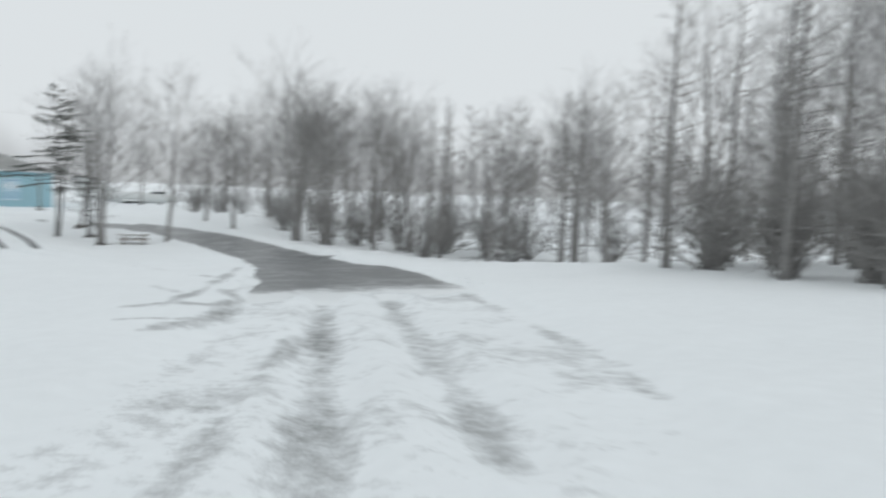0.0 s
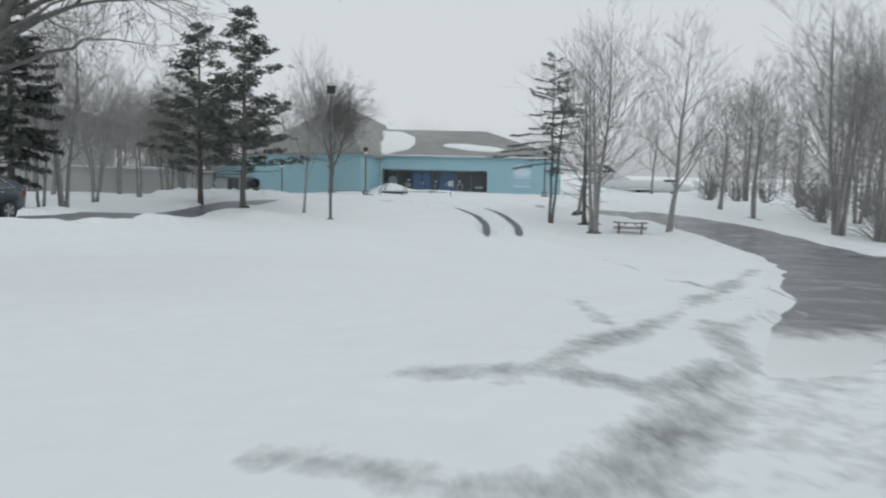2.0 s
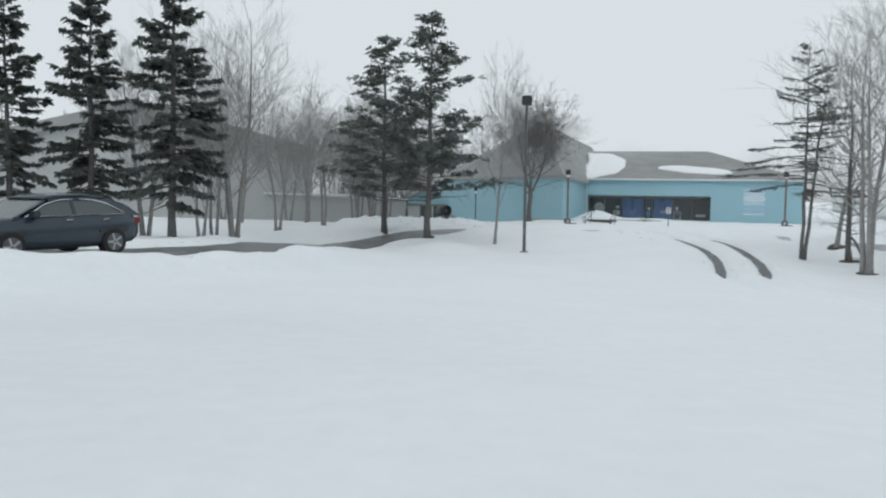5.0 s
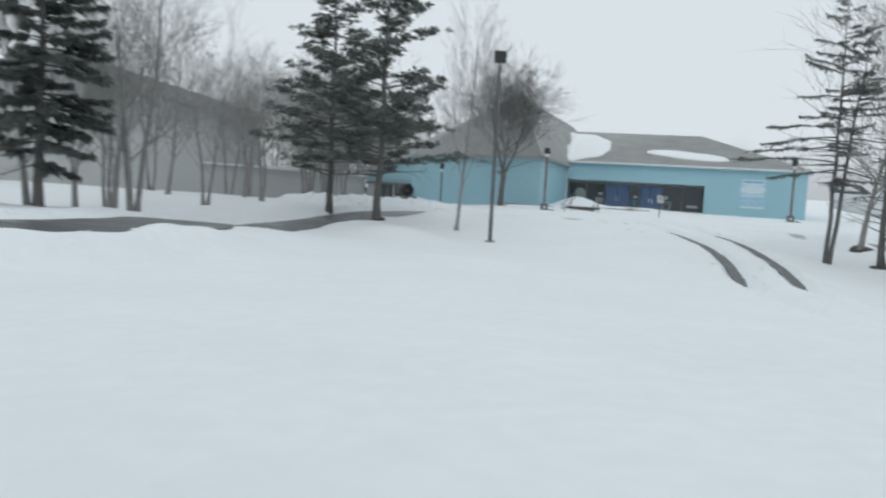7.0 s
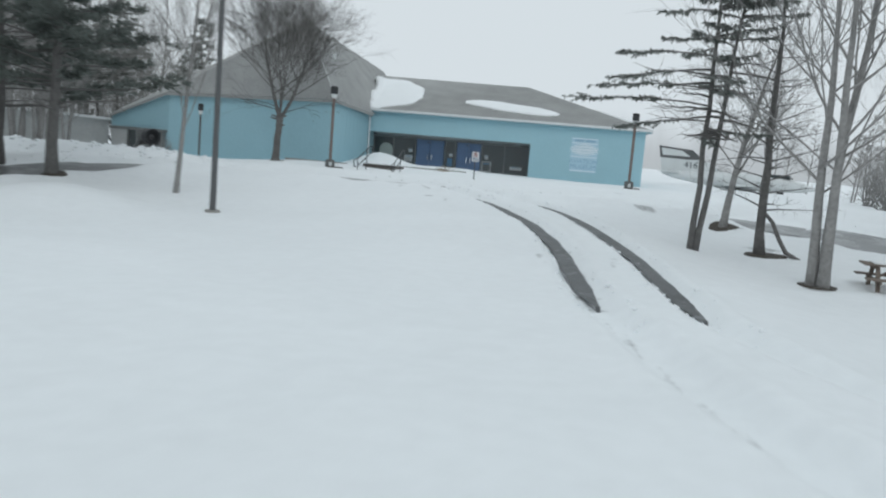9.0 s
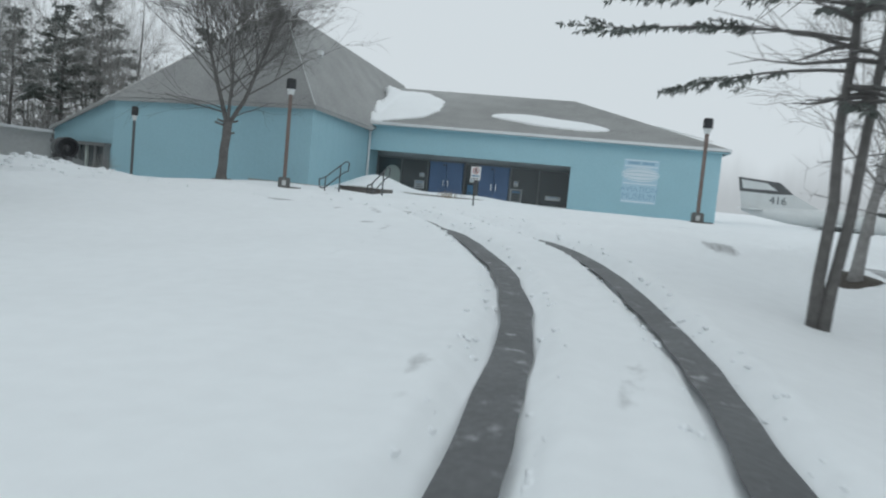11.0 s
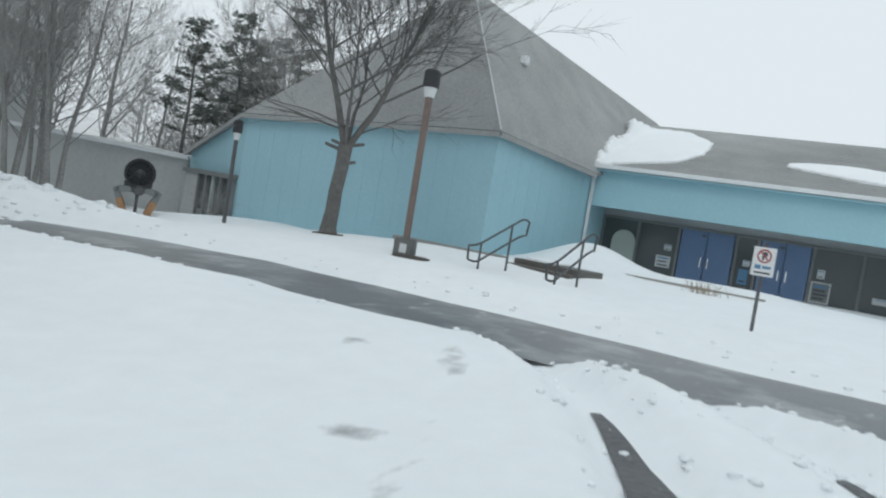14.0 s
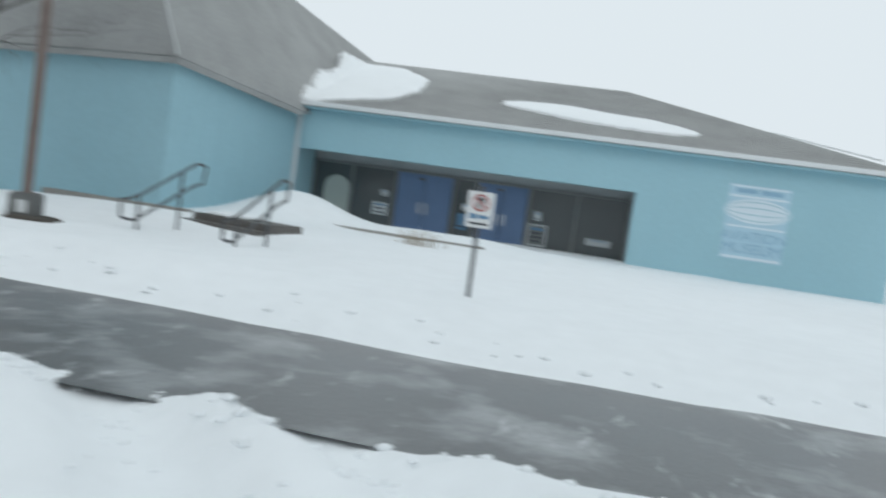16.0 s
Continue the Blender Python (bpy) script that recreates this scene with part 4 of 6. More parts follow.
def limb(w, rs, p, d, length, r, depth, up=0.25, bend=0.35, twig=0.004, spread=(0.5, 0.95), kids=(3, 5)):
    """A limb that bends, tapers and forks."""
    n = 5 if depth > 1 else 2
    pts, rad, q, dd = [p.copy()], [r], p.copy(), d.normalized()
    r1 = max(r * (0.55 if depth else 0.25), twig)
    for k in range(n):
        dd = (dd + Vector(rs.normal(0, 0.5, 3)) * bend * 0.4 + Vector((0, 0, up * 0.25))).normalized()
        q = q + dd * length / n
        pts.append(q.copy())
        rad.append(r + (r1 - r) * (k + 1) / n)
    if depth == 0:
        w.spike(pts[0], pts[-1], max(r, twig))
        return
    w.add(pts, rad, 6 if r > 0.05 else (4 if r > 0.015 else 3))
    for c in range(rs.randint(*kids) + (1 if depth > 1 else 0)):
        t = rs.uniform(0.3, 1.0) if c else 1.0
        i = min(int(t * n), n - 1)
        s = t * n - i
        at = pts[i].lerp(pts[i + 1], s)
        rr = (rad[i] + (rad[i + 1] - rad[i]) * s) * rs.uniform(0.45, 0.75)
        a = rs.uniform(*spread)
        side = Vector(rs.normal(0, 1, 3)).cross(dd).normalized()
        nd = dd * math.cos(a) + side * math.sin(a)
        limb(w, rs, at, nd, length * rs.uniform(0.5, 0.78), max(rr, twig), depth - 1, up, bend, twig, spread, kids)


def bare_tree(name, seed, height, r, stems, depth=4, fork=0.3, label="", lean=0.12, spread=(0.35, 0.8), kids=(3, 5), category="tree", up=0.3, bark=None):
    """A leafless tree with one or more stems; the stems are one part, the crown of limbs and twigs another."""
    rs = np.random.RandomState(seed)
    t = base(name, 0, 0, 0, label=label, category=category)
    trunk, crown = Wood(), Wood()
    for s in range(stems):
        ang = 6.28 * s / stems + rs.uniform(0, 1)
        off = Vector((math.cos(ang), math.sin(ang), 0)) * (r * 1.1 if stems > 1 else 0)
        d = Vector((math.cos(ang) * lean, math.sin(ang) * lean, 1)).normalized()
        pts, rad, q = [], [], off + Vector((0, 0, -0.3))
        n = 12
        h = height * (1 if s == 0 else rs.uniform(0.75, 0.95))
        for k in range(n + 1):
            f = k / n
            flare = 1 + 0.55 * math.exp(-f * 22)
            pts.append(q.copy())
            rad.append(max(r * (1 - f) ** 0.8 * flare, 0.012))
            d = (d + Vector((*rs.normal(0, 0.035, 2), 0.04))).normalized()
            q = q + d * h / n
        trunk.add(pts, rad, 9)
        count = int((22 * (1 - fork) + 8) * (1 if stems == 1 else 0.72))
        for k in range(count):
            f = fork + (1 - fork) * (k + rs.uniform(0, 1)) / count
            i = min(int(f * n), n - 1)
            at = pts[i].lerp(pts[i + 1], f * n - i)
            rr = (rad[i] + (rad[i + 1] - rad[i]) * (f * n - i))
            az = k * 2.4 + rs.uniform(-0.5, 0.5)
            el = rs.uniform(0.5, 1.05)
            nd = Vector((math.cos(az) * math.cos(el), math.sin(az) * math.cos(el), math.sin(el)))
            ln = height * rs.uniform(0.24, 0.36) * (1.15 - 0.75 * f)
            limb(crown, rs, at, nd, ln, max(rr * rs.uniform(0.26, 0.42), 0.01), depth - 1 if rr > 0.03 else depth - 2, up, 0.35, 0.0045, spread, kids)
    mesh_part("trunk", trunk.v, trunk.f, bark or BARK_HAZED, t, smooth=True)
    tagged(mesh_part("crown", crown.v, crown.f, bark or BARK_HAZED, t), kind="stuff")
    return t


def vase_tree(name, seed, height, fork_z, r, label):
    """A single trunk that divides low into two rising limbs and a wide crown of fine branches."""
    rs = np.random.RandomState(seed)
    t = base(name, 0, 0, 0, label=label, category="tree")
    w = Wood()
    pts = [Vector((0.05 * z, 0, z)) + Vector((*rs.normal(0, 0.012, 2), 0)) for z in (-0.3, 0.0, 0.1, 0.25, 0.6, 1.1, fork_z * 0.75, fork_z)]
    w.add(pts, [r * 2.1, r * 1.65, r * 1.3, r * 1.12, r * 1.02, r * 0.98, r * 0.96, r * 1.02], 14)
    for z, a, ln in ((fork_z * 0.8, 0.2, 0.16), (fork_z * 0.94, 3.3, 0.28), (fork_z * 0.99, 0.5, 0.36), (fork_z * 1.0, 2.5, 0.2)):
        d = Vector((math.cos(a), math.sin(a), 0.25))
        w.add([Vector((0.08, 0, z)), Vector((0.08, 0, z)) + d * (r + ln)], [0.05, 0.036], 7)
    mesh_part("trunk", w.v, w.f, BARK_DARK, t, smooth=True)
    c = Wood()
    top = pts[-1]
    mains = [  # rising limbs: direction, length, thickness, how far up the next ones start
        (Vector((-0.3, 0.05, 1)), 0.62, 0.56), (Vector((0.42, -0.08, 1)), 0.6, 0.54), (Vector((0.05, 0.5, 1)), 0.5, 0.32), (Vector((-0.15, -0.5, 1)), 0.48, 0.32)]
    for d, ln, f in mains:
        q, dd, line, rad = top - Vector((0, 0, 0.12)), d.normalized(), [], []
        n = 9
        for k in range(n + 1):
            line.append(q.copy())
            rad.append(max(r * f * (1 - k / n) ** 0.8, 0.012))
            dd = (dd + Vector(rs.normal(0, 0.07, 3)) + Vector((0, 0, 0.05))).normalized()
            q = q + dd * height * ln / n
        c.add(line, rad, 8)
        for k in range(21):
            u = 0.24 + 0.76 * (k + rs.uniform(0, 0.8)) / 21
            i = min(int(u * n), n - 1)
            at = line[i].lerp(line[i + 1], u * n - i)
            az, el = k * 2.4 + rs.uniform(-0.5, 0.5), rs.uniform(0.5, 1.15)
            nd = Vector((math.cos(az) * math.cos(el), math.sin(az) * math.cos(el), math.sin(el)))
            limb(c, rs, at, nd, height * rs.uniform(0.24, 0.36) * (1.1 - 0.5 * u), max(rad[i] * rs.uniform(0.3, 0.45), 0.012), 3, 0.14, 0.3, 0.0045, (0.35, 0.8), (3, 6))
    for a, el, ln in ((2.9, 0.12, 2.3), (3.5, 0.25, 2.0), (3.1, 0.0, 1.7), (5.4, 0.5, 1.8)):
        d = Vector((math.cos(a) * math.cos(el), math.sin(a) * math.cos(el), math.sin(el)))
        limb(c, rs, top + Vector((0, 0, rs.uniform(0, 0.7))), d, ln, 0.022, 3, -0.03, 0.4, 0.0035, (0.3, 0.8), (2, 4))
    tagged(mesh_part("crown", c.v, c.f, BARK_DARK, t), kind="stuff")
    return t


def larch(name, seed, height, r, label, reach=2.4, low=0.1, limbs=64, twigs=9, bark=None, sweep=0.15):
    """A straight leafless conifer with level limbs and short fine twigs."""
    rs = np.random.RandomState(seed)
    t = base(name, 0, 0, 0, label=label, category="tree")
    trunk, c = Wood(), Wood()
    lean = Vector((rs.normal(0, 0.02), rs.normal(0, 0.02), 1))
    pts = [lean * (height * k / 10 - 0.3) + Vector((*rs.normal(0, 0.03, 2), 0)) for k in range(11)]
    trunk.add(pts, [max(r * (1 - k / 10) ** 0.85 * (1.5 if k == 0 else 1), 0.014) for k in range(11)], 9)
    for k in range(limbs):
        f = low + (0.97 - low) * (k + rs.uniform(0, 1)) / limbs
        i = min(int(f * 10), 9)
        at = pts[i].lerp(pts[i + 1], f * 10 - i)
        az, ln = k * 2.4 + rs.uniform(-0.6, 0.6), reach * (1.05 - f) ** 0.7 * rs.uniform(0.5, 1.1)
        d = Vector((math.cos(az), math.sin(az), rs.uniform(-0.1, 0.3) + 0.35 * f)).normalized()
        line, q = [at], at
        for m in range(4):
            d = (d + Vector(rs.normal(0, 0.12, 3)) + Vector((0, 0, sweep * 0.4))).normalized()
            q = q + d * ln / 4
            line.append(q)
        c.add(line, [0.026 * (1 - f) + 0.012, 0.018 * (1 - f) + 0.01, 0.012, 0.008, 0.004], 3)
        for m in range(twigs):
            u = rs.uniform(0.2, 1.0) * 4
            j = min(int(u), 3)
            a0 = line[j].lerp(line[j + 1], u - j)
            e = a0 + (d * 0.7 + Vector(rs.normal(0, 0.75, 3))).normalized() * ln * rs.uniform(0.14, 0.34)
            c.spike(a0, e, 0.006)
            for v in range(2):
                b0 = a0.lerp(e, rs.uniform(0.3, 0.9))
                c.spike(b0, b0 + (e - a0).length * 0.6 * (d * 0.5 + Vector(rs.normal(0, 0.8, 3))).normalized(), 0.004)
    mesh_part("trunk", trunk.v, trunk.f, bark or BARK_HAZED, t, smooth=True)
    tagged(mesh_part("crown", c.v, c.f, bark or BARK_HAZED, t), kind="stuff")
    return t


def conifer(name, seed, height, r, bare, width, label, mat, droop=0.35, step=0.42, dead=0.0, dense=1.0, tuft=0.24, stems=1, puff=False, boughs=()):
    """An evergreen: trunk, whorls of limbs, and sprays of needles along them."""
    rs = np.random.RandomState(seed)
    t = base(name, 0, 0, 0, label=label, category="tree")
    w, lv, lf = Wood(), [], []
    trunk = Wood()

    def spray(p, d, size):
        side = d.cross(Vector((0, 0, 1)))
        if side.length < 0.1:
            side = Vector((1, 0, 0))
        side = (side.normalized() + Vector(rs.normal(0, 0.5, 3))).normalized() * size * (0.17 if puff else (0.2 if stems > 1 else 0.3))
        o = len(lv)
        tip = p + d * size + Vector((0, 0, -0.15 * size))
        mid = p + d * size * 0.45 + Vector((0, 0, rs.uniform(0.0, 0.12) * size))
        lv.extend([tuple(p), tuple(mid + side), tuple(tip), tuple(mid - side)])
        lf.append((o, o + 1, o + 2, o + 3))

    for s in range(stems):
        hh = height * (1 if s == 0 else 0.9)
        lx = Vector((0.0, 0, 0)) if s == 0 else Vector((rs.uniform(0.4, 0.55), rs.uniform(-0.2, 0.2), 0))
        top = Vector((lx.x * 1.6, lx.y, hh)) if s else Vector((rs.uniform(-0.2, 0.2), rs.uniform(-0.2, 0.2), hh))
        foot = Vector((0.05 * s, 0, -0.3))
        pts = [foot.lerp(top, k / 10) + Vector((*rs.normal(0, 0.03, 2), 0)) for k in range(11)]
        trunk.add(pts, [max(r * (1 - k / 10) ** 0.8 * (1.3 if k == 0 else 1), 0.015) for k in range(11)], 8)
        z = bare
        while z < hh - 0.15:
            f = (z - bare) / (hh - bare)
            at = foot.lerp(top, (z + 0.3) / (hh + 0.3))
            reach = width * ((1 - f) ** (0.95 if puff else 0.75) * 0.95 + 0.05) * min(1.0, 0.55 + f * 3)
            for k in range(rs.randint(3, 6) if stems > 1 else rs.randint(4, 7)):
                az = rs.uniform(0, 6.28)
                at = foot.lerp(top, min((z + rs.uniform(-0.5, 0.5) * step + 0.3) / (hh + 0.3), 0.99))
                ln = reach * rs.uniform(0.55, 1.1)
                isdead = z < bare + dead and rs.uniform() < 0.75
                d0 = Vector((math.cos(az), math.sin(az), 0.28 - droop * (1 - f) * 1.2 + 0.35 * f)).normalized()
                bp, q, dd = [at.copy()], at.copy(), d0.copy()
                m = 5
                for i in range(m):
                    dd = (dd + Vector((0, 0, (-0.12 if i < 3 else 0.16) * droop * 2)) + Vector(rs.normal(0, 0.06, 3))).normalized()
                    q = q + dd * ln / m
                    bp.append(q.copy())
                w.add(bp, [0.03 * (1 - f) + 0.012 - (0.028 * (1 - f) + 0.008) * i / m for i in range(m + 1)], 4)
                if isdead:
                    for i in range(7):
                        u = rs.uniform(0.3, 1)
                        j = min(int(u * m), m - 1)
                        a0 = bp[j].lerp(bp[j + 1], u * m - j)
                        dv = (dd + Vector(rs.normal(0, 0.7, 3))).normalized() * ln * rs.uniform(0.15, 0.3)
                        w.add([a0, a0 + dv], [0.008, 0.004], 3)
                    continue
                if puff:
                    for i in range(3 + int(ln * 3.4)):
                        u = rs.uniform(0.25, 1.0) ** 0.7
                        j = min(int(u * m), m - 1)
                        c0 = bp[j].lerp(bp[j + 1], u * m - j) + Vector((rs.normal(0, 0.2), rs.normal(0, 0.2), rs.normal(0.06, 0.05))) * (0.4 + u)
                        for q in range(int(11 * dense)):
                            dv = Vector(rs.normal(0, 1, 3))
                            dv = dv + d0 * 0.9
                            dv.z = dv.z * 0.4 + 0.4
                            spray(c0 + dv * 0.05, dv.normalized(), tuft * rs.uniform(0.7, 1.3))
                    continue
                cnt = int((14 + ln * 44) * dense)
                for i in range(cnt):
                    u = rs.uniform(0.18, 1.0) ** 0.8
                    j = min(int(u * m), m - 1)
                    a0 = bp[j].lerp(bp[j + 1], u * m - j)
                    out_d = (bp[j + 1] - bp[j]).normalized()
                    sd = out_d.cross(Vector((0, 0, 1))).normalized() * rs.choice((-1, 1)) * rs.uniform(0.2, 1.0)
                    dv = (out_d * rs.uniform(0.3, 1.0) + sd + Vector((0, 0, rs.uniform(-0.75, 0.25)))).normalized()
                    off = sd * rs.uniform(0, 0.32) * ln * (1.05 - u)
                    spray(a0 + off, dv, tuft * rs.uniform(0.7, 1.5))
            z += step * rs.uniform(0.75, 1.25)
    for z, az, ln in boughs:
        q, dd = Vector((0, 0, z)), Vector((math.cos(az), math.sin(az), 0.12)).normalized()
        bp = [q.copy()]
        for i in range(6):
            dd = (dd + Vector((0, 0, -0.05 if i < 4 else 0.02)) + Vector(rs.normal(0, 0.05, 3))).normalized()
            q = q + dd * ln / 6
            bp.append(q.copy())
        w.add(bp, [0.03, 0.026, 0.022, 0.018, 0.014, 0.01, 0.005], 5)
        for i in range(int(ln * 7)):
            u = rs.uniform(0.3, 1.0)
            j = min(int(u * 6), 5)
            a0, od = bp[j].lerp(bp[j + 1], u * 6 - j), (bp[j + 1] - bp[j]).normalized()
            tw = (od + od.cross(Vector((0, 0, 1))) * rs.choice((-1, 1)) * rs.uniform(0.4, 1.1) + Vector((0, 0, rs.uniform(-0.3, 0.15)))).normalized() * rs.uniform(0.25, 0.6)
            w.spike(a0, a0 + tw, 0.008)
            for c in range(int(30 * dense)):
                f = rs.uniform(0.1, 1)
                spray(a0 + tw * f, (tw.normalized() + Vector(rs.normal(0, 0.55, 3))).normalized(), tuft * rs.uniform(0.45, 0.85))
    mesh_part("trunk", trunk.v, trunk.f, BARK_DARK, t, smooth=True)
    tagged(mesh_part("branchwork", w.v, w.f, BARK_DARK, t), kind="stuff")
    tagged(mesh_part("foliage", lv, lf, mat, t), kind="stuff")
    return t


def plant(t, x, y, rz=0.0, s=1.0, sink=0.05):
    t.matrix_basis = pose(x, y, gz(x, y) - sink, 0, 0, rz) @ Matrix.Scale(s, 4)
    return t


def again(t, x, y, rz, s=1.0, sink=0.05, label=""):
    c = copy_thing(t, Matrix.Identity(4))
    if label:
        c["label"] = label
    return plant(c, x, y, rz, s, sink)


MAPLE = "tall bare grey maple with fine upright twigs in snow"
maple_a = bare_tree("maple_tree", 3, 12.0, 0.125, 3, 4, 0.24, "tall bare multi-stemmed maple by the picnic table", 0.11)
plant(maple_a, 16.98, -30.7, 20)
maple_b = bare_tree("maple_tree", 5, 11, 0.15, 1, 4, 0.2, MAPLE)
plant(maple_b, 21.15, -29.9, 0)
maple_c = bare_tree("maple_tree", 8, 9.5, 0.11, 2, 4, 0.22, "bare twin-stemmed maple beyond the drive", 0.13)
plant(maple_c, 28.05, -21.7, 40)
round_tree = bare_tree("maple_tree", 19, 8.2, 0.16, 1, 4, 0.16, "bare round-crowned maple beyond the drive", up=0.1, spread=(0.45, 0.95))
plant(round_tree, 27.4, -15.4, 0)
birch = bare_tree("birch_tree", 11, 9.6, 0.12, 1, 4, 0.22, "slender bare birch beside the lamp post", up=0.4, spread=(0.35, 0.7))
plant(birch, -0.6, -25.9, 0)
birch.matrix_basis = birch.matrix_basis @ Matrix.Diagonal((0.66, 0.66, 1, 1))
small_tree = bare_tree("maple_tree", 14, 7.6, 0.13, 1, 4, 0.26, "small bare maple in a ring of bare earth", up=0.15, spread=(0.4, 0.9))
plant(small_tree, 16.77, -21.56, 0)
yard_tree = vase_tree("linden_tree", 21, 8.4, 2.15, 0.165, "bare spreading tree with pruned stubs before the blue wall")
plant(yard_tree, -2.26, -11.0, 38)



def earth_ring(x, y, r, seed):
    """Wet earth laid bare round a trunk or post, with a ragged outline."""
    n, rows = 30, (0.1, 0.55, 0.85, 1.0)
    q = np.linspace(0, 2 * math.pi, n, endpoint=False)
    edge = r * (1 + 0.3 * lumps(np.cos(q) * 2, np.sin(q) * 2, 0.7, seed) + 0.15 * lumps(np.cos(q) * 2, np.sin(q) * 2, 0.2, seed + 1))
    v, f = [], []
    for k in rows:
        px, py = x + np.cos(q) * edge * k, y + np.sin(q) * edge * k
        v += list(zip(px.tolist(), py.tolist(), (ground_z(px, py) + (0.03 if k < 1 else -0.03)).tolist()))
    for i in range(len(rows) - 1):
        f += [(i * n + k, i * n + (k + 1) % n, (i + 1) * n + (k + 1) % n, (i + 1) * n + k) for k in range(n)]
    f.append(tuple(range(n))[::-1])
    tagged(mesh_part("bare_earth", v, f, SOIL, smooth=True), "ragged ring of wet dark earth in the snow", "earth", kind="structure")


for x, y, r, seed in ((16.77, -21.56, 0.55, 3), (17.0, -26.3, 0.6, 5), (16.98, -30.7, 0.45, 7), (1.2, -12.75, 0.42, 9), (15.1, -9.75, 0.45, 11), (-2.2, -11.05, 0.4, 13), (28.05, -21.7, 0.5, 15), (-4.3, -26.4, 0.4, 17)):
    earth_ring(x, y, r, seed)

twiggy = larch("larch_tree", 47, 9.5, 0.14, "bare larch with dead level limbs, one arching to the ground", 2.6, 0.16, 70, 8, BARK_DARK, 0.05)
bow = Wood()
bow.add([Vector(p) for p in ((0, 0, 1.25), (0.22, -0.1, 1.0), (0.42, -0.2, 0.55), (0.62, -0.3, 0.2), (0.95, -0.42, 0.02), (1.2, -0.5, -0.08))], [0.05, 0.055, 0.06, 0.062, 0.06, 0.04], 7)
mesh_part("arched_limb", bow.v, bow.f, BARK_DARK, twiggy, smooth=True)
plant(twiggy, 16.82, -26.2, 0)

spruce_a = conifer("spruce_tree", 2, 10.0, 0.095, 3.2, 2.7, "thin double-stemmed spruce with bare lower trunk", NEEDLE, 0.28, 0.52, 1.8, 1.05, 0.145, stems=2, boughs=((3.9, 3.5, 3.5), (4.35, 3.75, 2.9), (4.7, 3.25, 2.7), (3.5, 3.15, 2.2), (5.2, 3.6, 2.4)))
plant(spruce_a, 14.72, -27.45, -20)
spruce_b = conifer("spruce_tree", 4, 12.2, 0.17, 1.5, 2.9, "dark dense spruce at the edge of the drive", NEEDLE, 0.36, 0.4, 0.6, 1.15, 0.25)
plant(spruce_b, -10.9, -39.8, 0)
again(spruce_b, -15.2, -39.8, 80, 0.95)
again(spruce_b, -18.0, -41.5, 160, 0.88)
again(spruce_b, -22.0, -42.5, 230, 1.0)
again(spruce_b, -26.5, -44.5, 300, 0.95)
pine_a = conifer("pine_tree", 6, 12.3, 0.18, 2.0, 5.2, "tall white pine with plumed drooping limbs", PINE_NEEDLE, 0.14, 0.5, 0.3, 1.6, 0.26, puff=True)
plant(pine_a, -4.3, -26.4, 0)
again(pine_a, -8.4, -23.0, 130, 0.97)
scots = conifer("pine_tree", 71, 11.0, 0.15, 4.2, 3.0, "open-crowned pine with bare lower trunk behind the annex", PINE_NEEDLE, 0.1, 0.6, 0.6, 1.5, 0.25, puff=True)
plant(scots, -19.0, 2.6, 60, 0.86)
again(scots, -22.6, 2.8, 200, 0.84)
again(scots, -21.0, 9.0, 60, 1.05)
again(scots, -27.0, 12.0, 200, 0.95)
again(scots, -17.5, 16.0, 300, 1.0)

larch_a = larch("larch_tree", 51, 13.0, 0.17, "tall bare larch in the dense thicket by the drive", 3.2, 0.06, 84, 10)
plant(larch_a, 36.5, -66.0, 0)
larch_b = larch("larch_tree", 52, 11.5, 0.14, "slender bare larch at the edge of the woods", 2.3, 0.05, 80, 9)
plant(larch_b, 34.0, -27.0, 0)
for x, y, rz, s in ((-11.45, -34.4, 30, 0.95), (-13.4, -33.2, 120, 0.85), (-15.5, -23.5, 200, 0.9), (-13.9, -20.4, 280, 0.85), (-17.5, -33.5, 10, 0.95), (-20, -28, 75, 1.0), (-17.6, -28.5, 145, 0.9)):
    again(maple_a if int(rz) % 4 == 2 else maple_c, x, y, rz, s, label=MAPLE)
for x, y, rz, s in ((31.0, -27.9, 90, 1.15), (38.5, -25.0, 10, 1.15), (39.7, -4.6, 60, 1.1), (36, -18, 140, 1.1), (41, -22, 220, 1.15), (46, -16, 300, 1.1),
                    (38.5, -32, 170, 1.1), (44.5, -35, 260, 1.15), (50, -28, 340, 1.1), (34, 2, 33, 1.0), (27, 12, 250, 0.9), (48, -40, 15, 1.1), (45, -6, 312, 1.1), (55, -52, 350, 1.15), (44, -48, 64, 1.05), (32.6, -29.5, 45, 1.0)):
    again((maple_a, maple_b, maple_c)[int(rz) % 3], x, y, rz, s, label="bare maple standing beyond the drive")
for x, y, rz, s in ((36, -31, 20, 1.0), (40, -34, 80, 1.1), (43, -27, 140, 1.15), (46, -31, 200, 1.1), (50, -36, 260, 1.2), (53, -34, 320, 1.15), (41, -39, 10, 1.0), (45, -42, 70, 1.1), (51, -44, 130, 1.2), (56, -41, 190, 1.2), (48, -22, 250, 1.15), (52, -14, 310, 1.15), (39, -12, 40, 1.0), (43, 0, 100, 1.1), (36, -6, 160, 0.9), (58, -47, 220, 1.2)):
    again(larch_b, x, y, rz, s)
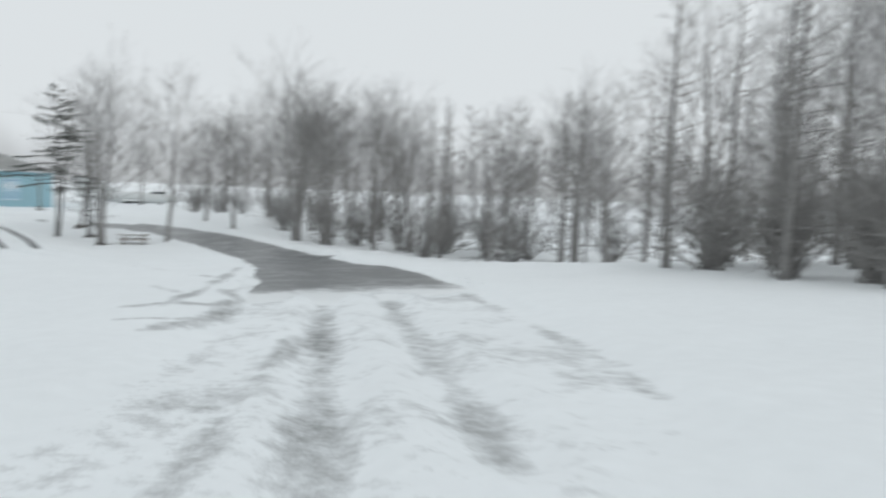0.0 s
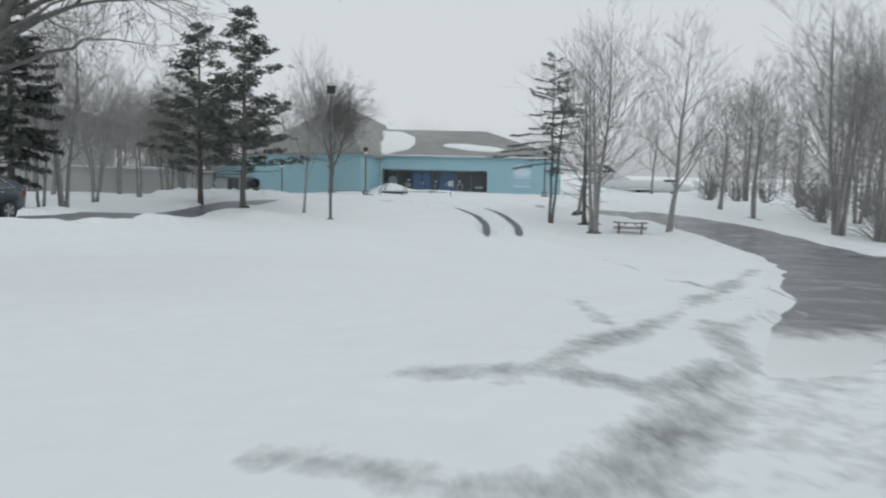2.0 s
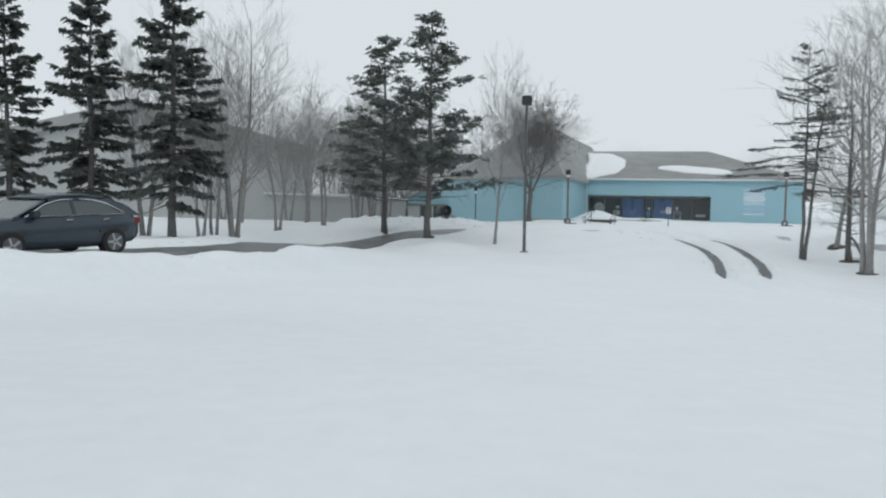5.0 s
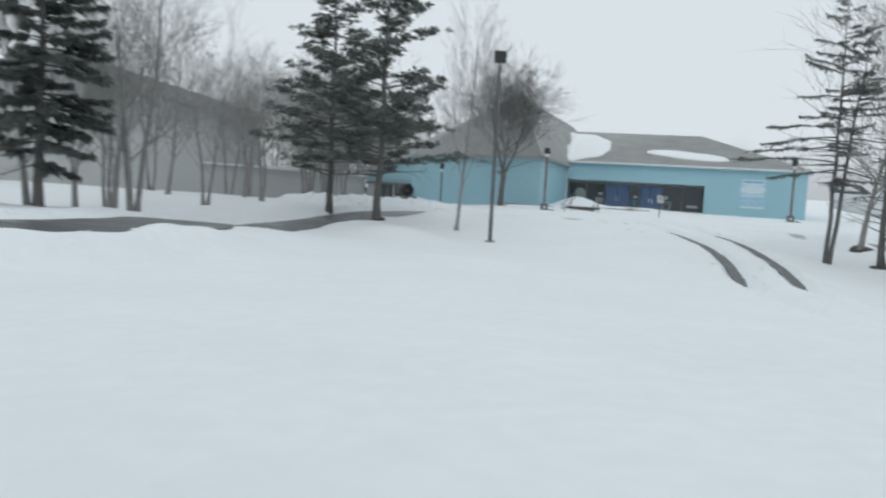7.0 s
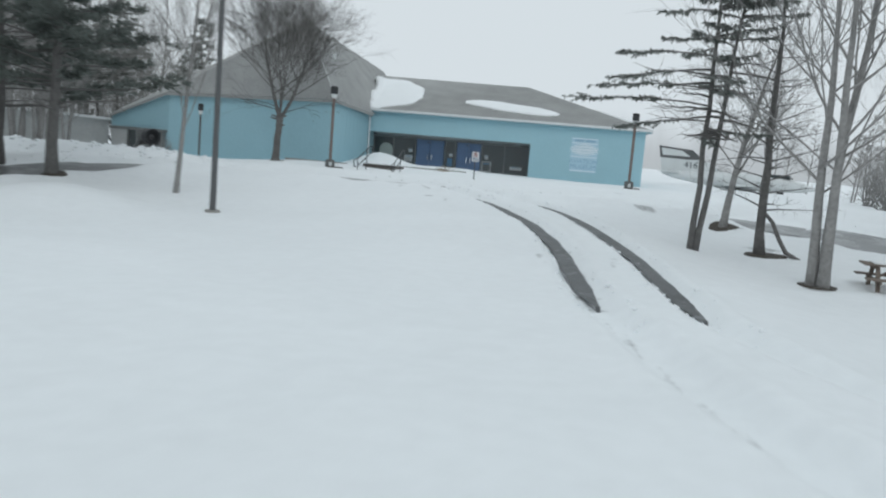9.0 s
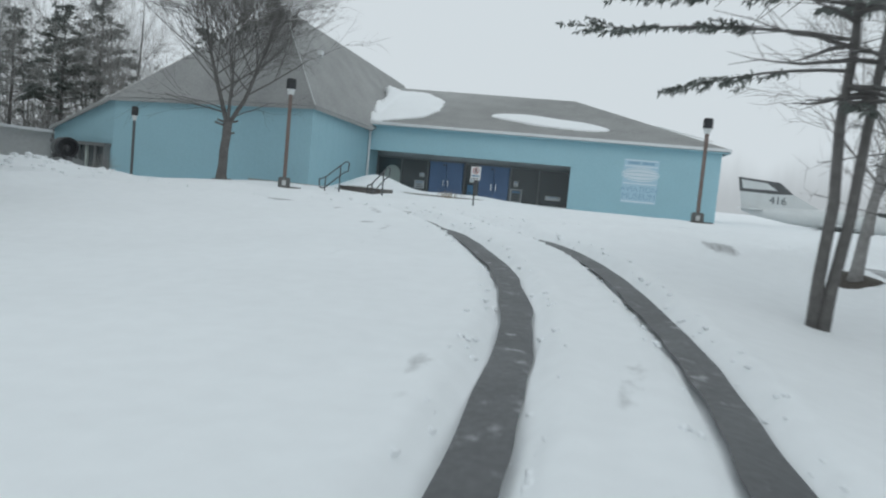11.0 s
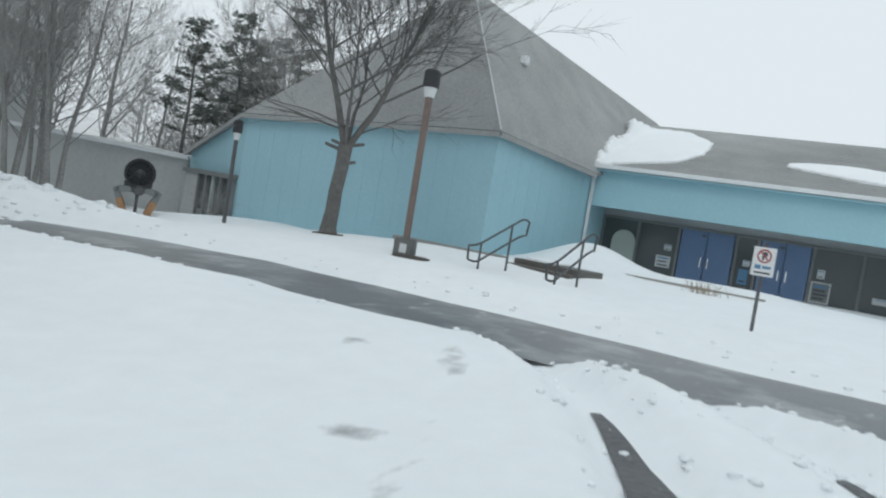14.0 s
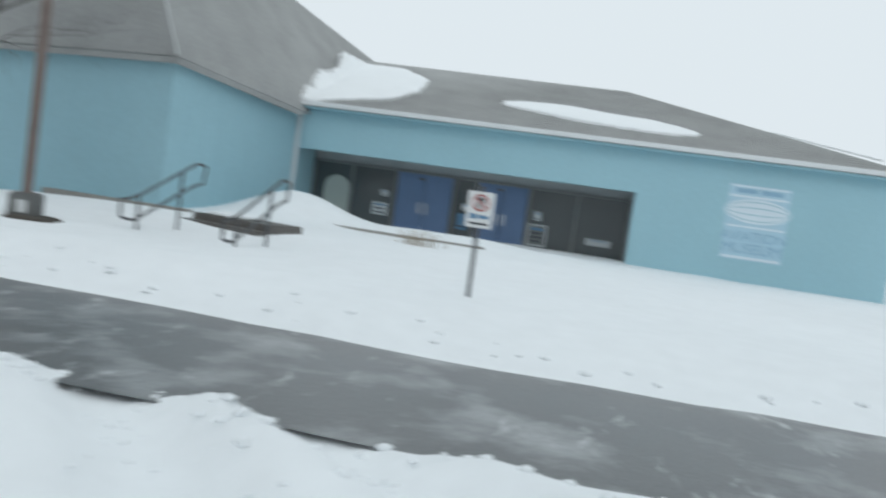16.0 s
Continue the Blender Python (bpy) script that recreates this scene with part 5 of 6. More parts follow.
for x, y, rz, s in ((33.5, -63, 0, 0.95), (40, -60.5, 50, 1.05), (31.5, -70, 150, 0.95), (35, -72.5, 200, 1.0), (38.5, -69.5, 20, 1.1), (43, -64, 250, 1.1), (42, -71, 300, 1.1), (33.0, -77, 340, 0.95), (38, -77.5, 95, 1.05), (47, -58, 45, 1.15), (46, -68, 170, 1.15), (50, -63, 290, 1.15), (30.5, -74, 75, 0.85)):
    again(larch_a, x, y, rz, s)
for x, y, rz, s in ((34.6, -67.8, 80, 1.0), (37, -62, 151, 1.0), (33, -73, 201, 1.0), (40.5, -66.5, 31, 1.1), (36, -75.5, 121, 1.0)):
    again((maple_a, maple_b, maple_c)[int(rz) % 3], x, y, rz, s, label="bare tree in the dense thicket by the drive")


def leaning_maple(name, seed, label):
    """A leaning maple with long level limbs and hanging twigs."""
    rs = np.random.RandomState(seed)
    t = base(name, 0, 0, 0, label=label, category="tree")
    trunk, c = Wood(), Wood()
    stem = [Vector(p) for p in ((0, 0, -0.3), (0.15, 0, 0.8), (0.6, 0, 2.0), (1.3, 0, 3.1), (2.05, -0.05, 4.5), (2.6, -0.1, 6.0), (3.0, -0.1, 7.6), (3.3, 0, 9.3))]
    trunk.add(stem, [0.2, 0.15, 0.12, 0.1, 0.08, 0.055, 0.035, 0.012], 10)

    def at_height(z):
        i = next(k for k in range(len(stem) - 1) if stem[k + 1].z >= z)
        return stem[i].lerp(stem[i + 1], (z - stem[i].z) / (stem[i + 1].z - stem[i].z))

    ends = ((3.0, 4.3, -0.3, 3.6), (3.5, 5.2, -0.5, 4.2), (4.1, 6.5, -0.4, 5.0), (4.7, 5.6, -1.3, 5.6), (3.3, 4.4, -1.3, 4.3), (5.4, 6.0, 0.6, 6.4), (3.8, 4.8, 1.4, 4.8), (2.7, -1.6, 0.5, 3.4),
            (3.4, -1.2, -1.2, 4.8), (4.4, 0.2, 0.9, 6.6), (5.2, 0.6, -1.4, 7.2), (6.2, 4.6, 1.2, 8.2), (6.8, 4.4, -1.0, 8.8), (2.9, 2.6, -1.2, 4.2), (4.5, 4.0, -1.8, 6.0), (5.8, 5.4, -1.2, 6.9))
    for z, ex, ey, ez in ends:
        a, e = at_height(z), Vector((ex, ey, ez))
        ln = (e - a).length
        line = [a.lerp(e, k / 7) + Vector((*rs.normal(0, 0.025 * ln, 2), 0.1 * ln * math.sin(math.pi * k / 7) + rs.normal(0, 0.015 * ln))) * (0 if k == 0 else 1) for k in range(8)]
        c.add(line, [max(0.052 * (1 - k / 7.5), 0.007) for k in range(8)], 6)
        for k in range(13):
            u = 0.15 + 0.85 * (k + rs.uniform(0, 1)) / 13
            i = min(int(u * 7), 6)
            p, dd = line[i].lerp(line[i + 1], u * 7 - i), (line[i + 1] - line[i]).normalized()
            side = Vector(rs.normal(0, 1, 3)).cross(dd).normalized()
            limb(c, rs, p, dd * 0.8 + side * rs.uniform(0.4, 0.9), ln * rs.uniform(0.12, 0.22), 0.013 * (1.3 - u), 3, 0.03, 0.6, 0.003, (0.35, 0.85), (2, 4))
    mesh_part("trunk", trunk.v, trunk.f, BARK_DARK, t, smooth=True)
    tagged(mesh_part("crown", c.v, c.f, BARK_DARK, t), kind="stuff")
    return t


plant(leaning_maple("maple_tree", 33, "large bare maple leaning with long overhanging limbs"), 2.5, -63.4, 0)

for x, y, rz, s in ((-13.4, -10.3, 44, 0.9), (-15.4, -9.3, 133, 0.95), (-14.6, -11.0, 225, 0.8), (-17.2, -8.6, 311, 0.95), (-15.5, -11.5, 15, 0.85), (-18.5, -14, 95, 0.9), (-21.5, -11.8, 170, 0.95), (-16.8, -17.5, 260, 0.85), (-24, -17, 320, 0.95), (-20.5, -20, 40, 0.9), (-12.5, -13.8, 110, 0.6), (-18, 3.5, 66, 0.75), (-25.5, 8, 290, 0.9), (-19.5, 9.5, 350, 0.8), (-28, 5.5, 22, 0.9), (-15.5, 2.8, 12, 0.95), (-22.2, 7.5, 205, 1.15), (-27.5, 1.5, 49, 1.1), (-13.2, 16, 118, 1.05)):
    again((maple_a, maple_b, maple_c)[int(rz) % 3], x, y, rz, s, label="bare maple in the thicket before the grey hall")


def shrub(name, seed, label):
    rs = np.random.RandomState(seed)
    t = base(name, 0, 0, 0, label=label, category="shrub")
    w = Wood()
    for k in range(26):
        a, el = rs.uniform(0, 6.28), rs.uniform(0.5, 1.45)
        d = Vector((math.cos(a) * math.cos(el), math.sin(a) * math.cos(el), math.sin(el)))
        limb(w, rs, Vector((rs.normal(0, 0.2), rs.normal(0, 0.2), -0.1)), d, rs.uniform(1.3, 2.0), 0.03, 2, 0.15, 0.4, 0.006, (0.3, 0.8), (3, 6))
    tagged(mesh_part("crown", w.v, w.f, BARK_HAZED, t), kind="stuff")
    return t


bush = shrub("shrub", 91, "dense dark leafless shrub beyond the drive")
plant(bush, 29.5, -3.5, 0)
for x, y, rz, s in ((32.5, -1.0, 70, 1.1), (35.5, 1.5, 140, 1.0), (31, 3, 220, 1.15), (38, -9, 300, 1.1), (-9.5, -7.4, 20, 0.35), (-17, 3.2, 40, 1.8), (-21, 4.5, 110, 1.9), (-25, 6, 200, 1.9)):
    again(bush, x, y, rz, s)
for x, y, rz, s in ((34, -65, 0, 1.5), (33, -69, 50, 1.4), (35.5, -70.5, 110, 1.6), (32, -72.5, 170, 1.4), (36.5, -63, 230, 1.5), (39, -64.5, 290, 1.7), (34.5, -76, 20, 1.5), (38, -73, 80, 1.7), (41, -68, 140, 1.8), (43, -61, 200, 1.7), (46, -63, 260, 1.8), (31, -76, 320, 1.3)):
    again(bush, x, y, rz, s, label="dense leafless brush under the larches by the drive")
for x, y, rz, s in ((33, -29.5, 10, 1.2), (36, -28, 70, 1.4), (39, -29.5, 130, 1.5), (42, -31, 190, 1.6), (45, -26, 250, 1.7), (40, -22, 310, 1.5), (44, -38, 40, 1.6), (48, -34, 100, 1.7), (48, -28, 160, 1.7), (52, -39, 220, 1.8), (38, -35.5, 280, 1.4), (35, -14, 340, 1.3), (41, -9, 60, 1.5), (46, -11, 120, 1.6), (39, 2, 180, 1.5), (33, -20, 25, 1.0)):
    again(bush, x, y, rz, s, label="leafless brush at the edge of the woods")

# far woods, many stems as one mass
rs = np.random.RandomState(77)
far = Wood()
for k in range(300):
    side = rs.randint(0, 3)
    if side == 0:
        x, y = rs.uniform(48, 110), rs.uniform(-110, 50)
    elif side == 1:
        x, y = rs.uniform(-75, -26), rs.uniform(-70, 45)
    else:
        x, y = rs.uniform(-60, 70), rs.uniform(38, 80)
    if -42 < x < -14 and -18 < y < 24 or y > 28 and -18 < x < 46:
        continue
    h = rs.uniform(8, 14)
    z = gz(x, y)
    p = Vector((x, y, z - 0.2))
    top = p + Vector((rs.uniform(-0.8, 0.8), rs.uniform(-0.8, 0.8), h))
    far.add([p, p.lerp(top, 0.5), top], [0.11, 0.07, 0.015], 5)
    for b in range(30):
        f = rs.uniform(0.25, 0.97)
        a0 = p.lerp(top, f)
        az, el = rs.uniform(0, 6.28), rs.uniform(0.3, 1.0)
        d = Vector((math.cos(az) * math.cos(el), math.sin(az) * math.cos(el), math.sin(el)))
        ln = (1.1 - f) * h * rs.uniform(0.25, 0.45)
        e = a0 + d * ln
        far.add([a0, a0 + d * ln * 0.5 + Vector((0, 0, 0.05 * ln)), e], [0.038, 0.025, 0.009], 3)
        for c in range(9):
            g0 = a0.lerp(e, rs.uniform(0.3, 1))
            dv = (d + Vector(rs.normal(0, 0.6, 3))).normalized() * ln * rs.uniform(0.25, 0.5)
            far.spike(g0, g0 + dv, 0.016)
woods = mesh_part("far_woods", far.v, far.f, BARK_HAZED)
tagged(woods, "distant bare hardwood forest around the grounds", "woods", kind="stuff")


# ---- lamps, rails, signs ----
def path_lamp(x, y, rz, h, label, slim=False):
    t = base("lamp_post", x, y, gz(x, y) - 0.06, rz, label, "lamp post", "lamp posts before the building")
    q = 0.045 if slim else 0.062
    if not slim:
        part("footing", boxed(-0.2, 0.2, -0.2, 0.2, -0.2, 0.4, bevel=0.03), FOOTING, t, "weathered dark concrete footing")
        part("footing_plate", boxed(-0.07, 0.07, -0.212, -0.2, 0.12, 0.3), ALU, t)
    part("pole", boxed(-q, q, -q, q, -0.3 if slim else 0.38, h - 0.5, bevel=0.015), POLE_GREY if slim else POLE, t)
    bm = bmesh.new()
    cyl(bm, 0.07 if slim else 0.1, 0.1 if slim else 0.14, h - 0.52, h - 0.33, 16)
    part("collar", bm, LAMP_GLASS, t, "pale frosted collar")
    bm = bmesh.new()
    k = 0.78 if slim else 1.0
    cyl(bm, 0.165 * k, 0.165 * k, h - 0.33, h - 0.02, 18)
    cyl(bm, 0.15 * k, 0.13 * k, h - 0.02, h + 0.02, 18)
    part("lamp_head", bm, BLACK, t, "black drum lamp head")
    return t


path_lamp(0.85, -12.5, 20, 3.75, "rust-brown lamp post with black head in the snow")
path_lamp(-6.6, -9.9, 10, 2.85, "slim dark lamp post by the side of the building", True)
path_lamp(14.95, -9.53, 0, 3.65, "rust-brown lamp post by the end of the wing")


def street_lamp(x, y):
    t = base("street_lamp", x, y, gz(x, y) - 0.08, 15, "tall grey steel lamp post with box head", "street lamp")
    bm = bmesh.new()
    cyl(bm, 0.24, 0.2, -0.2, 0.14, 14)
    part("footing", bm, CONCRETE, t)
    bm = bmesh.new()
    cyl(bm, 0.085, 0.06, 0.1, 7.25, 10)
    part("pole", bm, POLE_GREY, t)
    part("arm", boxed(-0.05, 0.05, -0.05, 0.05, 7.2, 7.45, bevel=0.01), POLE_GREY, t)
    part("lamp_head", boxed(-0.24, 0.24, -0.24, 0.24, 7.4, 7.85, bevel=0.03), BLACK, t, "square dark lamp head")
    return t


street_lamp(1.77, -28.8)


def curve_tube(name, pts, r, mat, parent, n=8):
    v, f = tube([Vector(p) for p in pts], [r] * len(pts), n)
    return mesh_part(name, v, f, mat, parent, smooth=True)


def handrail(x, y, z, rz, label):
    """A closed loop of tube with rounded corners on two posts."""
    t = base("handrail", x, y, z, rz, label, "handrail", "stair handrails")
    corners = [(-0.28, 0.36), (-0.3, 0.64), (0.0, 0.7), (1.22, 1.36), (1.42, 1.32), (1.38, 1.02), (1.2, 0.98), (-0.02, 0.32)]
    loop = []
    for i, (cy, cz) in enumerate(corners):
        py, pz = corners[i - 1]
        ny, nz = corners[(i + 1) % len(corners)]
        for u, (ay, az) in ((0.07, (py, pz)), (0.0, (cy, cz)), (0.07, (ny, nz))):
            ln = math.hypot(ay - cy, az - cz) or 1.0
            pull = 0.02 if u == 0 else 0.0
            loop.append((cy + (ay - cy) * u / ln, cz + (az - cz) * u / ln - pull * (1 if cz > 0.8 else -1)))
    loop.append(loop[0])
    curve_tube("rail", [(0, a, b) for a, b in loop], 0.024, RAIL, t)
    curve_tube("post", [(0, 0.05, -0.4), (0, 0.05, 0.71)], 0.024, RAIL, t)
    curve_tube("post", [(0, 0.9, 0.1), (0, 0.9, 1.17)], 0.024, RAIL, t)
    return t


handrail(1.88, -11.3, 0.13, -18, "dark tubular stair handrail standing in snow")
handrail(3.72, -11.6, 0.06, -10, "dark tubular stair handrail half sunk in snow")
steps = base("concrete_steps", 2.35, -9.7, 0.24, -18, label="dark wet concrete steps half buried in snow", category="steps")
for k in range(3):
    part("step", boxed(-0.85, 1.05, -0.2 + 0.32 * k, 0.7 + 0.32 * k, -0.3 + 0.1 * k, 0.1 + 0.12 * k, bevel=0.02), WET_STONE, steps)
part("snow_cover", boxed(-0.6, 0.2, 0.5, 1.3, 0.33, 0.4, bevel=0.03), ROOF_SNOW, steps, "snow left on the top step")

ps = base("parking_sign", 7.7, -13.8, gz(7.7, -13.8) - 0.1, 6, label="white no-parking sign on a leaning steel post", category="sign")
part("post", boxed(-0.025, 0.025, 0.0, 0.035, -0.3, 1.4, bevel=0.006), POLE_GREY, ps)
part("plate", boxed(-0.155, 0.155, -0.012, -0.002, 0.91, 1.33, bevel=0.004), SIGN_FACE, ps)
bm = bmesh.new()
ring(bm, 0.1, 0.1, 0.022, -0.015)
part("red_ring", bm, RED, ps).location = (0, 0, 1.2)
part("slash", boxed(-0.09, 0.09, -0.016, -0.013, -0.01, 0.01, m=Matrix.Translation((0, 0, 1.2)) @ Matrix.Rotation(radians(45), 4, "Y")), RED, ps)
part("letter_p", boxed(-0.03, 0.0, -0.015, -0.0125, 1.14, 1.26), PRINT, ps)
part("letter_p", boxed(0.0, 0.04, -0.015, -0.0125, 1.2, 1.26), PRINT, ps)
part("print_bar", boxed(-0.11, -0.03, -0.015, -0.012, 1.01, 1.07), PRINT_BLUE, ps)
part("print_bar", boxed(-0.01, 0.11, -0.015, -0.012, 1.02, 1.06), PRINT_BLUE, ps)
part("print_bar", boxed(-0.11, 0.11, -0.015, -0.012, 0.945, 0.97), PRINT, ps)


# ---- engine display ----
en = base("engine_display", -8.6, -11.2, gz(-8.6, -11.2) - 0.04, 50, label="dark round jet engine display on orange legs and pallet", category="engine")
m = Matrix.Translation((0, 0, 1.3)) @ Matrix.Rotation(radians(90), 4, "X")


def turned(name, prof, mat, label="", n=28):
    """A body of revolution about the engine's axis."""
    bm = bmesh.new()
    vs = [[bm.verts.new(m @ Vector((r * math.cos(a), r * math.sin(a), z))) for a in np.linspace(0, 2 * math.pi, n, endpoint=False)] for r, z in prof]
    for a, b in zip(vs, vs[1:]):
        for k in range(n):
            bm.faces.new((a[k], a[(k + 1) % n], b[(k + 1) % n], b[k]))
    bm.faces.new(vs[0][::-1])
    bm.faces.new(vs[-1])
    return part(name, bm, mat, en, label, smooth=False)


turned("casing", [(0.44, -0.12), (0.47, 0.0), (0.47, 0.3), (0.47, 0.4), (0.44, 0.44), (0.4, 0.42), (0.38, 0.2)], BLACK, "black intake casing")
turned("compressor_case", [(0.2, -1.0), (0.3, -0.95), (0.36, -0.6), (0.42, -0.2), (0.42, -0.11)], POLE_GREY, "dull grey rear body")
for z in (-0.75, -0.5, -0.28):
    turned("flange", [(0.38, z - 0.02), (0.45, z - 0.02), (0.45, z + 0.02), (0.38, z + 0.02)], FRAME)
bm = bmesh.new()
cyl(bm, 0.16, 0.02, 0.18, 0.42, 16, m)
part("hub", bm, POLE_GREY, en)
for k in range(14):
    part("blade", boxed(0.12, 0.385, -0.035, 0.035, 0.21, 0.235, m=m @ Matrix.Rotation(6.283 * k / 14, 4, "Z") @ Matrix.Rotation(0.4, 4, "X")), BLACK, en)
bm = bmesh.new()
for x, y, z, r in ((-0.18, -0.2, 0.82, 0.13), (0.05, -0.3, 0.78, 0.15), (0.22, -0.1, 0.84, 0.12), (0.0, 0.25, 0.8, 0.16), (0.3, 0.4, 0.95, 0.12), (-0.3, 0.45, 0.92, 0.13)):
    box(bm, x - r, x + r, y - r, y + r, z - r, z + r, bevel=0.05)
part("gearbox", bm, POLE_GREY, en, "dark lumpy accessory gearbox")
for sx in (-1, 1):
    for sy in (-0.3, 0.5):
        strip("arm", (sx * 0.2, sy, 0.8), (sx * 0.62, sy, 0.72), 0.16, 0.18, FRAME, en)
        strip("leg", (sx * 0.64, sy, 0.78), (sx * 0.5, sy, 0.4), 0.16, 0.18, FRAME, en)
        strip("foot", (sx * 0.52, sy, 0.46), (sx * 0.34, sy, 0.03), 0.24, 0.2, ORANGE, en, "orange painted foot")
curve_tube("centre_post", [(0, -0.2, 0.0), (0, -0.2, 0.75)], 0.05, POLE_GREY, en)
part("skid", boxed(-0.85, 0.85, -0.55, 0.75, -0.1, 0.05, bevel=0.02), POLE, en, "brown timber pallet")
en.matrix_basis = en.matrix_basis @ Matrix.Scale(0.86, 4)


# ---- picnic table ----
def picnic_table(x, y, rz):
    t = base("picnic_table", x, y, gz(x, y) - 0.14, rz, "weathered brown wooden picnic table standing in snow", "table")
    for k in range(5):
        part("top_plank", boxed(-0.92, 0.92, -0.37 + 0.15 * k, -0.23 + 0.15 * k, 0.72, 0.76, bevel=0.006), WOOD, t)
    for sy in (-1, 1):
        for k in range(2):
            y0 = sy * 0.62 + (k - 1) * 0.14
            part("seat_plank", boxed(-0.92, 0.92, y0, y0 + 0.13, 0.42, 0.46, bevel=0.006), WOOD, t)
    for sx in (-0.62, 0.62):
        for sy in (-1, 1):
            strip("leg", (sx, sy * 0.62, 0.0), (sx, sy * 0.24, 0.72), 0.09, 0.05, WOOD, t)
        part("seat_beam", boxed(sx - 0.02, sx + 0.02, -0.76, 0.76, 0.34, 0.42, bevel=0.005), WOOD, t)
        part("top_beam", boxed(sx - 0.02, sx + 0.02, -0.36, 0.36, 0.64, 0.72, bevel=0.005), WOOD, t)
        strip("brace", (sx, 0, 0.38), (sx * 0.3, 0, 0.7), 0.08, 0.04, WOOD, t)
    part("snow_cover", boxed(-0.7, 0.6, -0.3, 0.3, 0.758, 0.79, bevel=0.012), ROOF_SNOW, t, "thin snow left on the tabletop")
    return t


picnic_table(19.0, -30.2, -10)


# dry grass sticking out of the snow by the terrace
rs = np.random.RandomState(17)
gw = Wood()
for k in range(60):
    x, y = rs.normal(0, 0.22), rs.normal(0, 0.12)
    d = Vector((rs.normal(0, 0.35), rs.normal(0, 0.35), 1)).normalized() * rs.uniform(0.15, 0.4)
    gw.add([Vector((x, y, -0.1)), Vector((x, y, 0)) + d * 0.6, Vector((x, y, 0)) + d + Vector((rs.normal(0, 0.05), rs.normal(0, 0.05), -0.03))], [0.007, 0.005, 0.002], 3)
tuft = mesh_part("grass_tuft", gw.v, gw.f, DRYGRASS)
tuft.matrix_basis = pose(5.6, -7.0, gz(5.6, -7.0))
tagged(tuft, "dry brown grass tuft sticking out of the snow", "grass", kind="stuff")


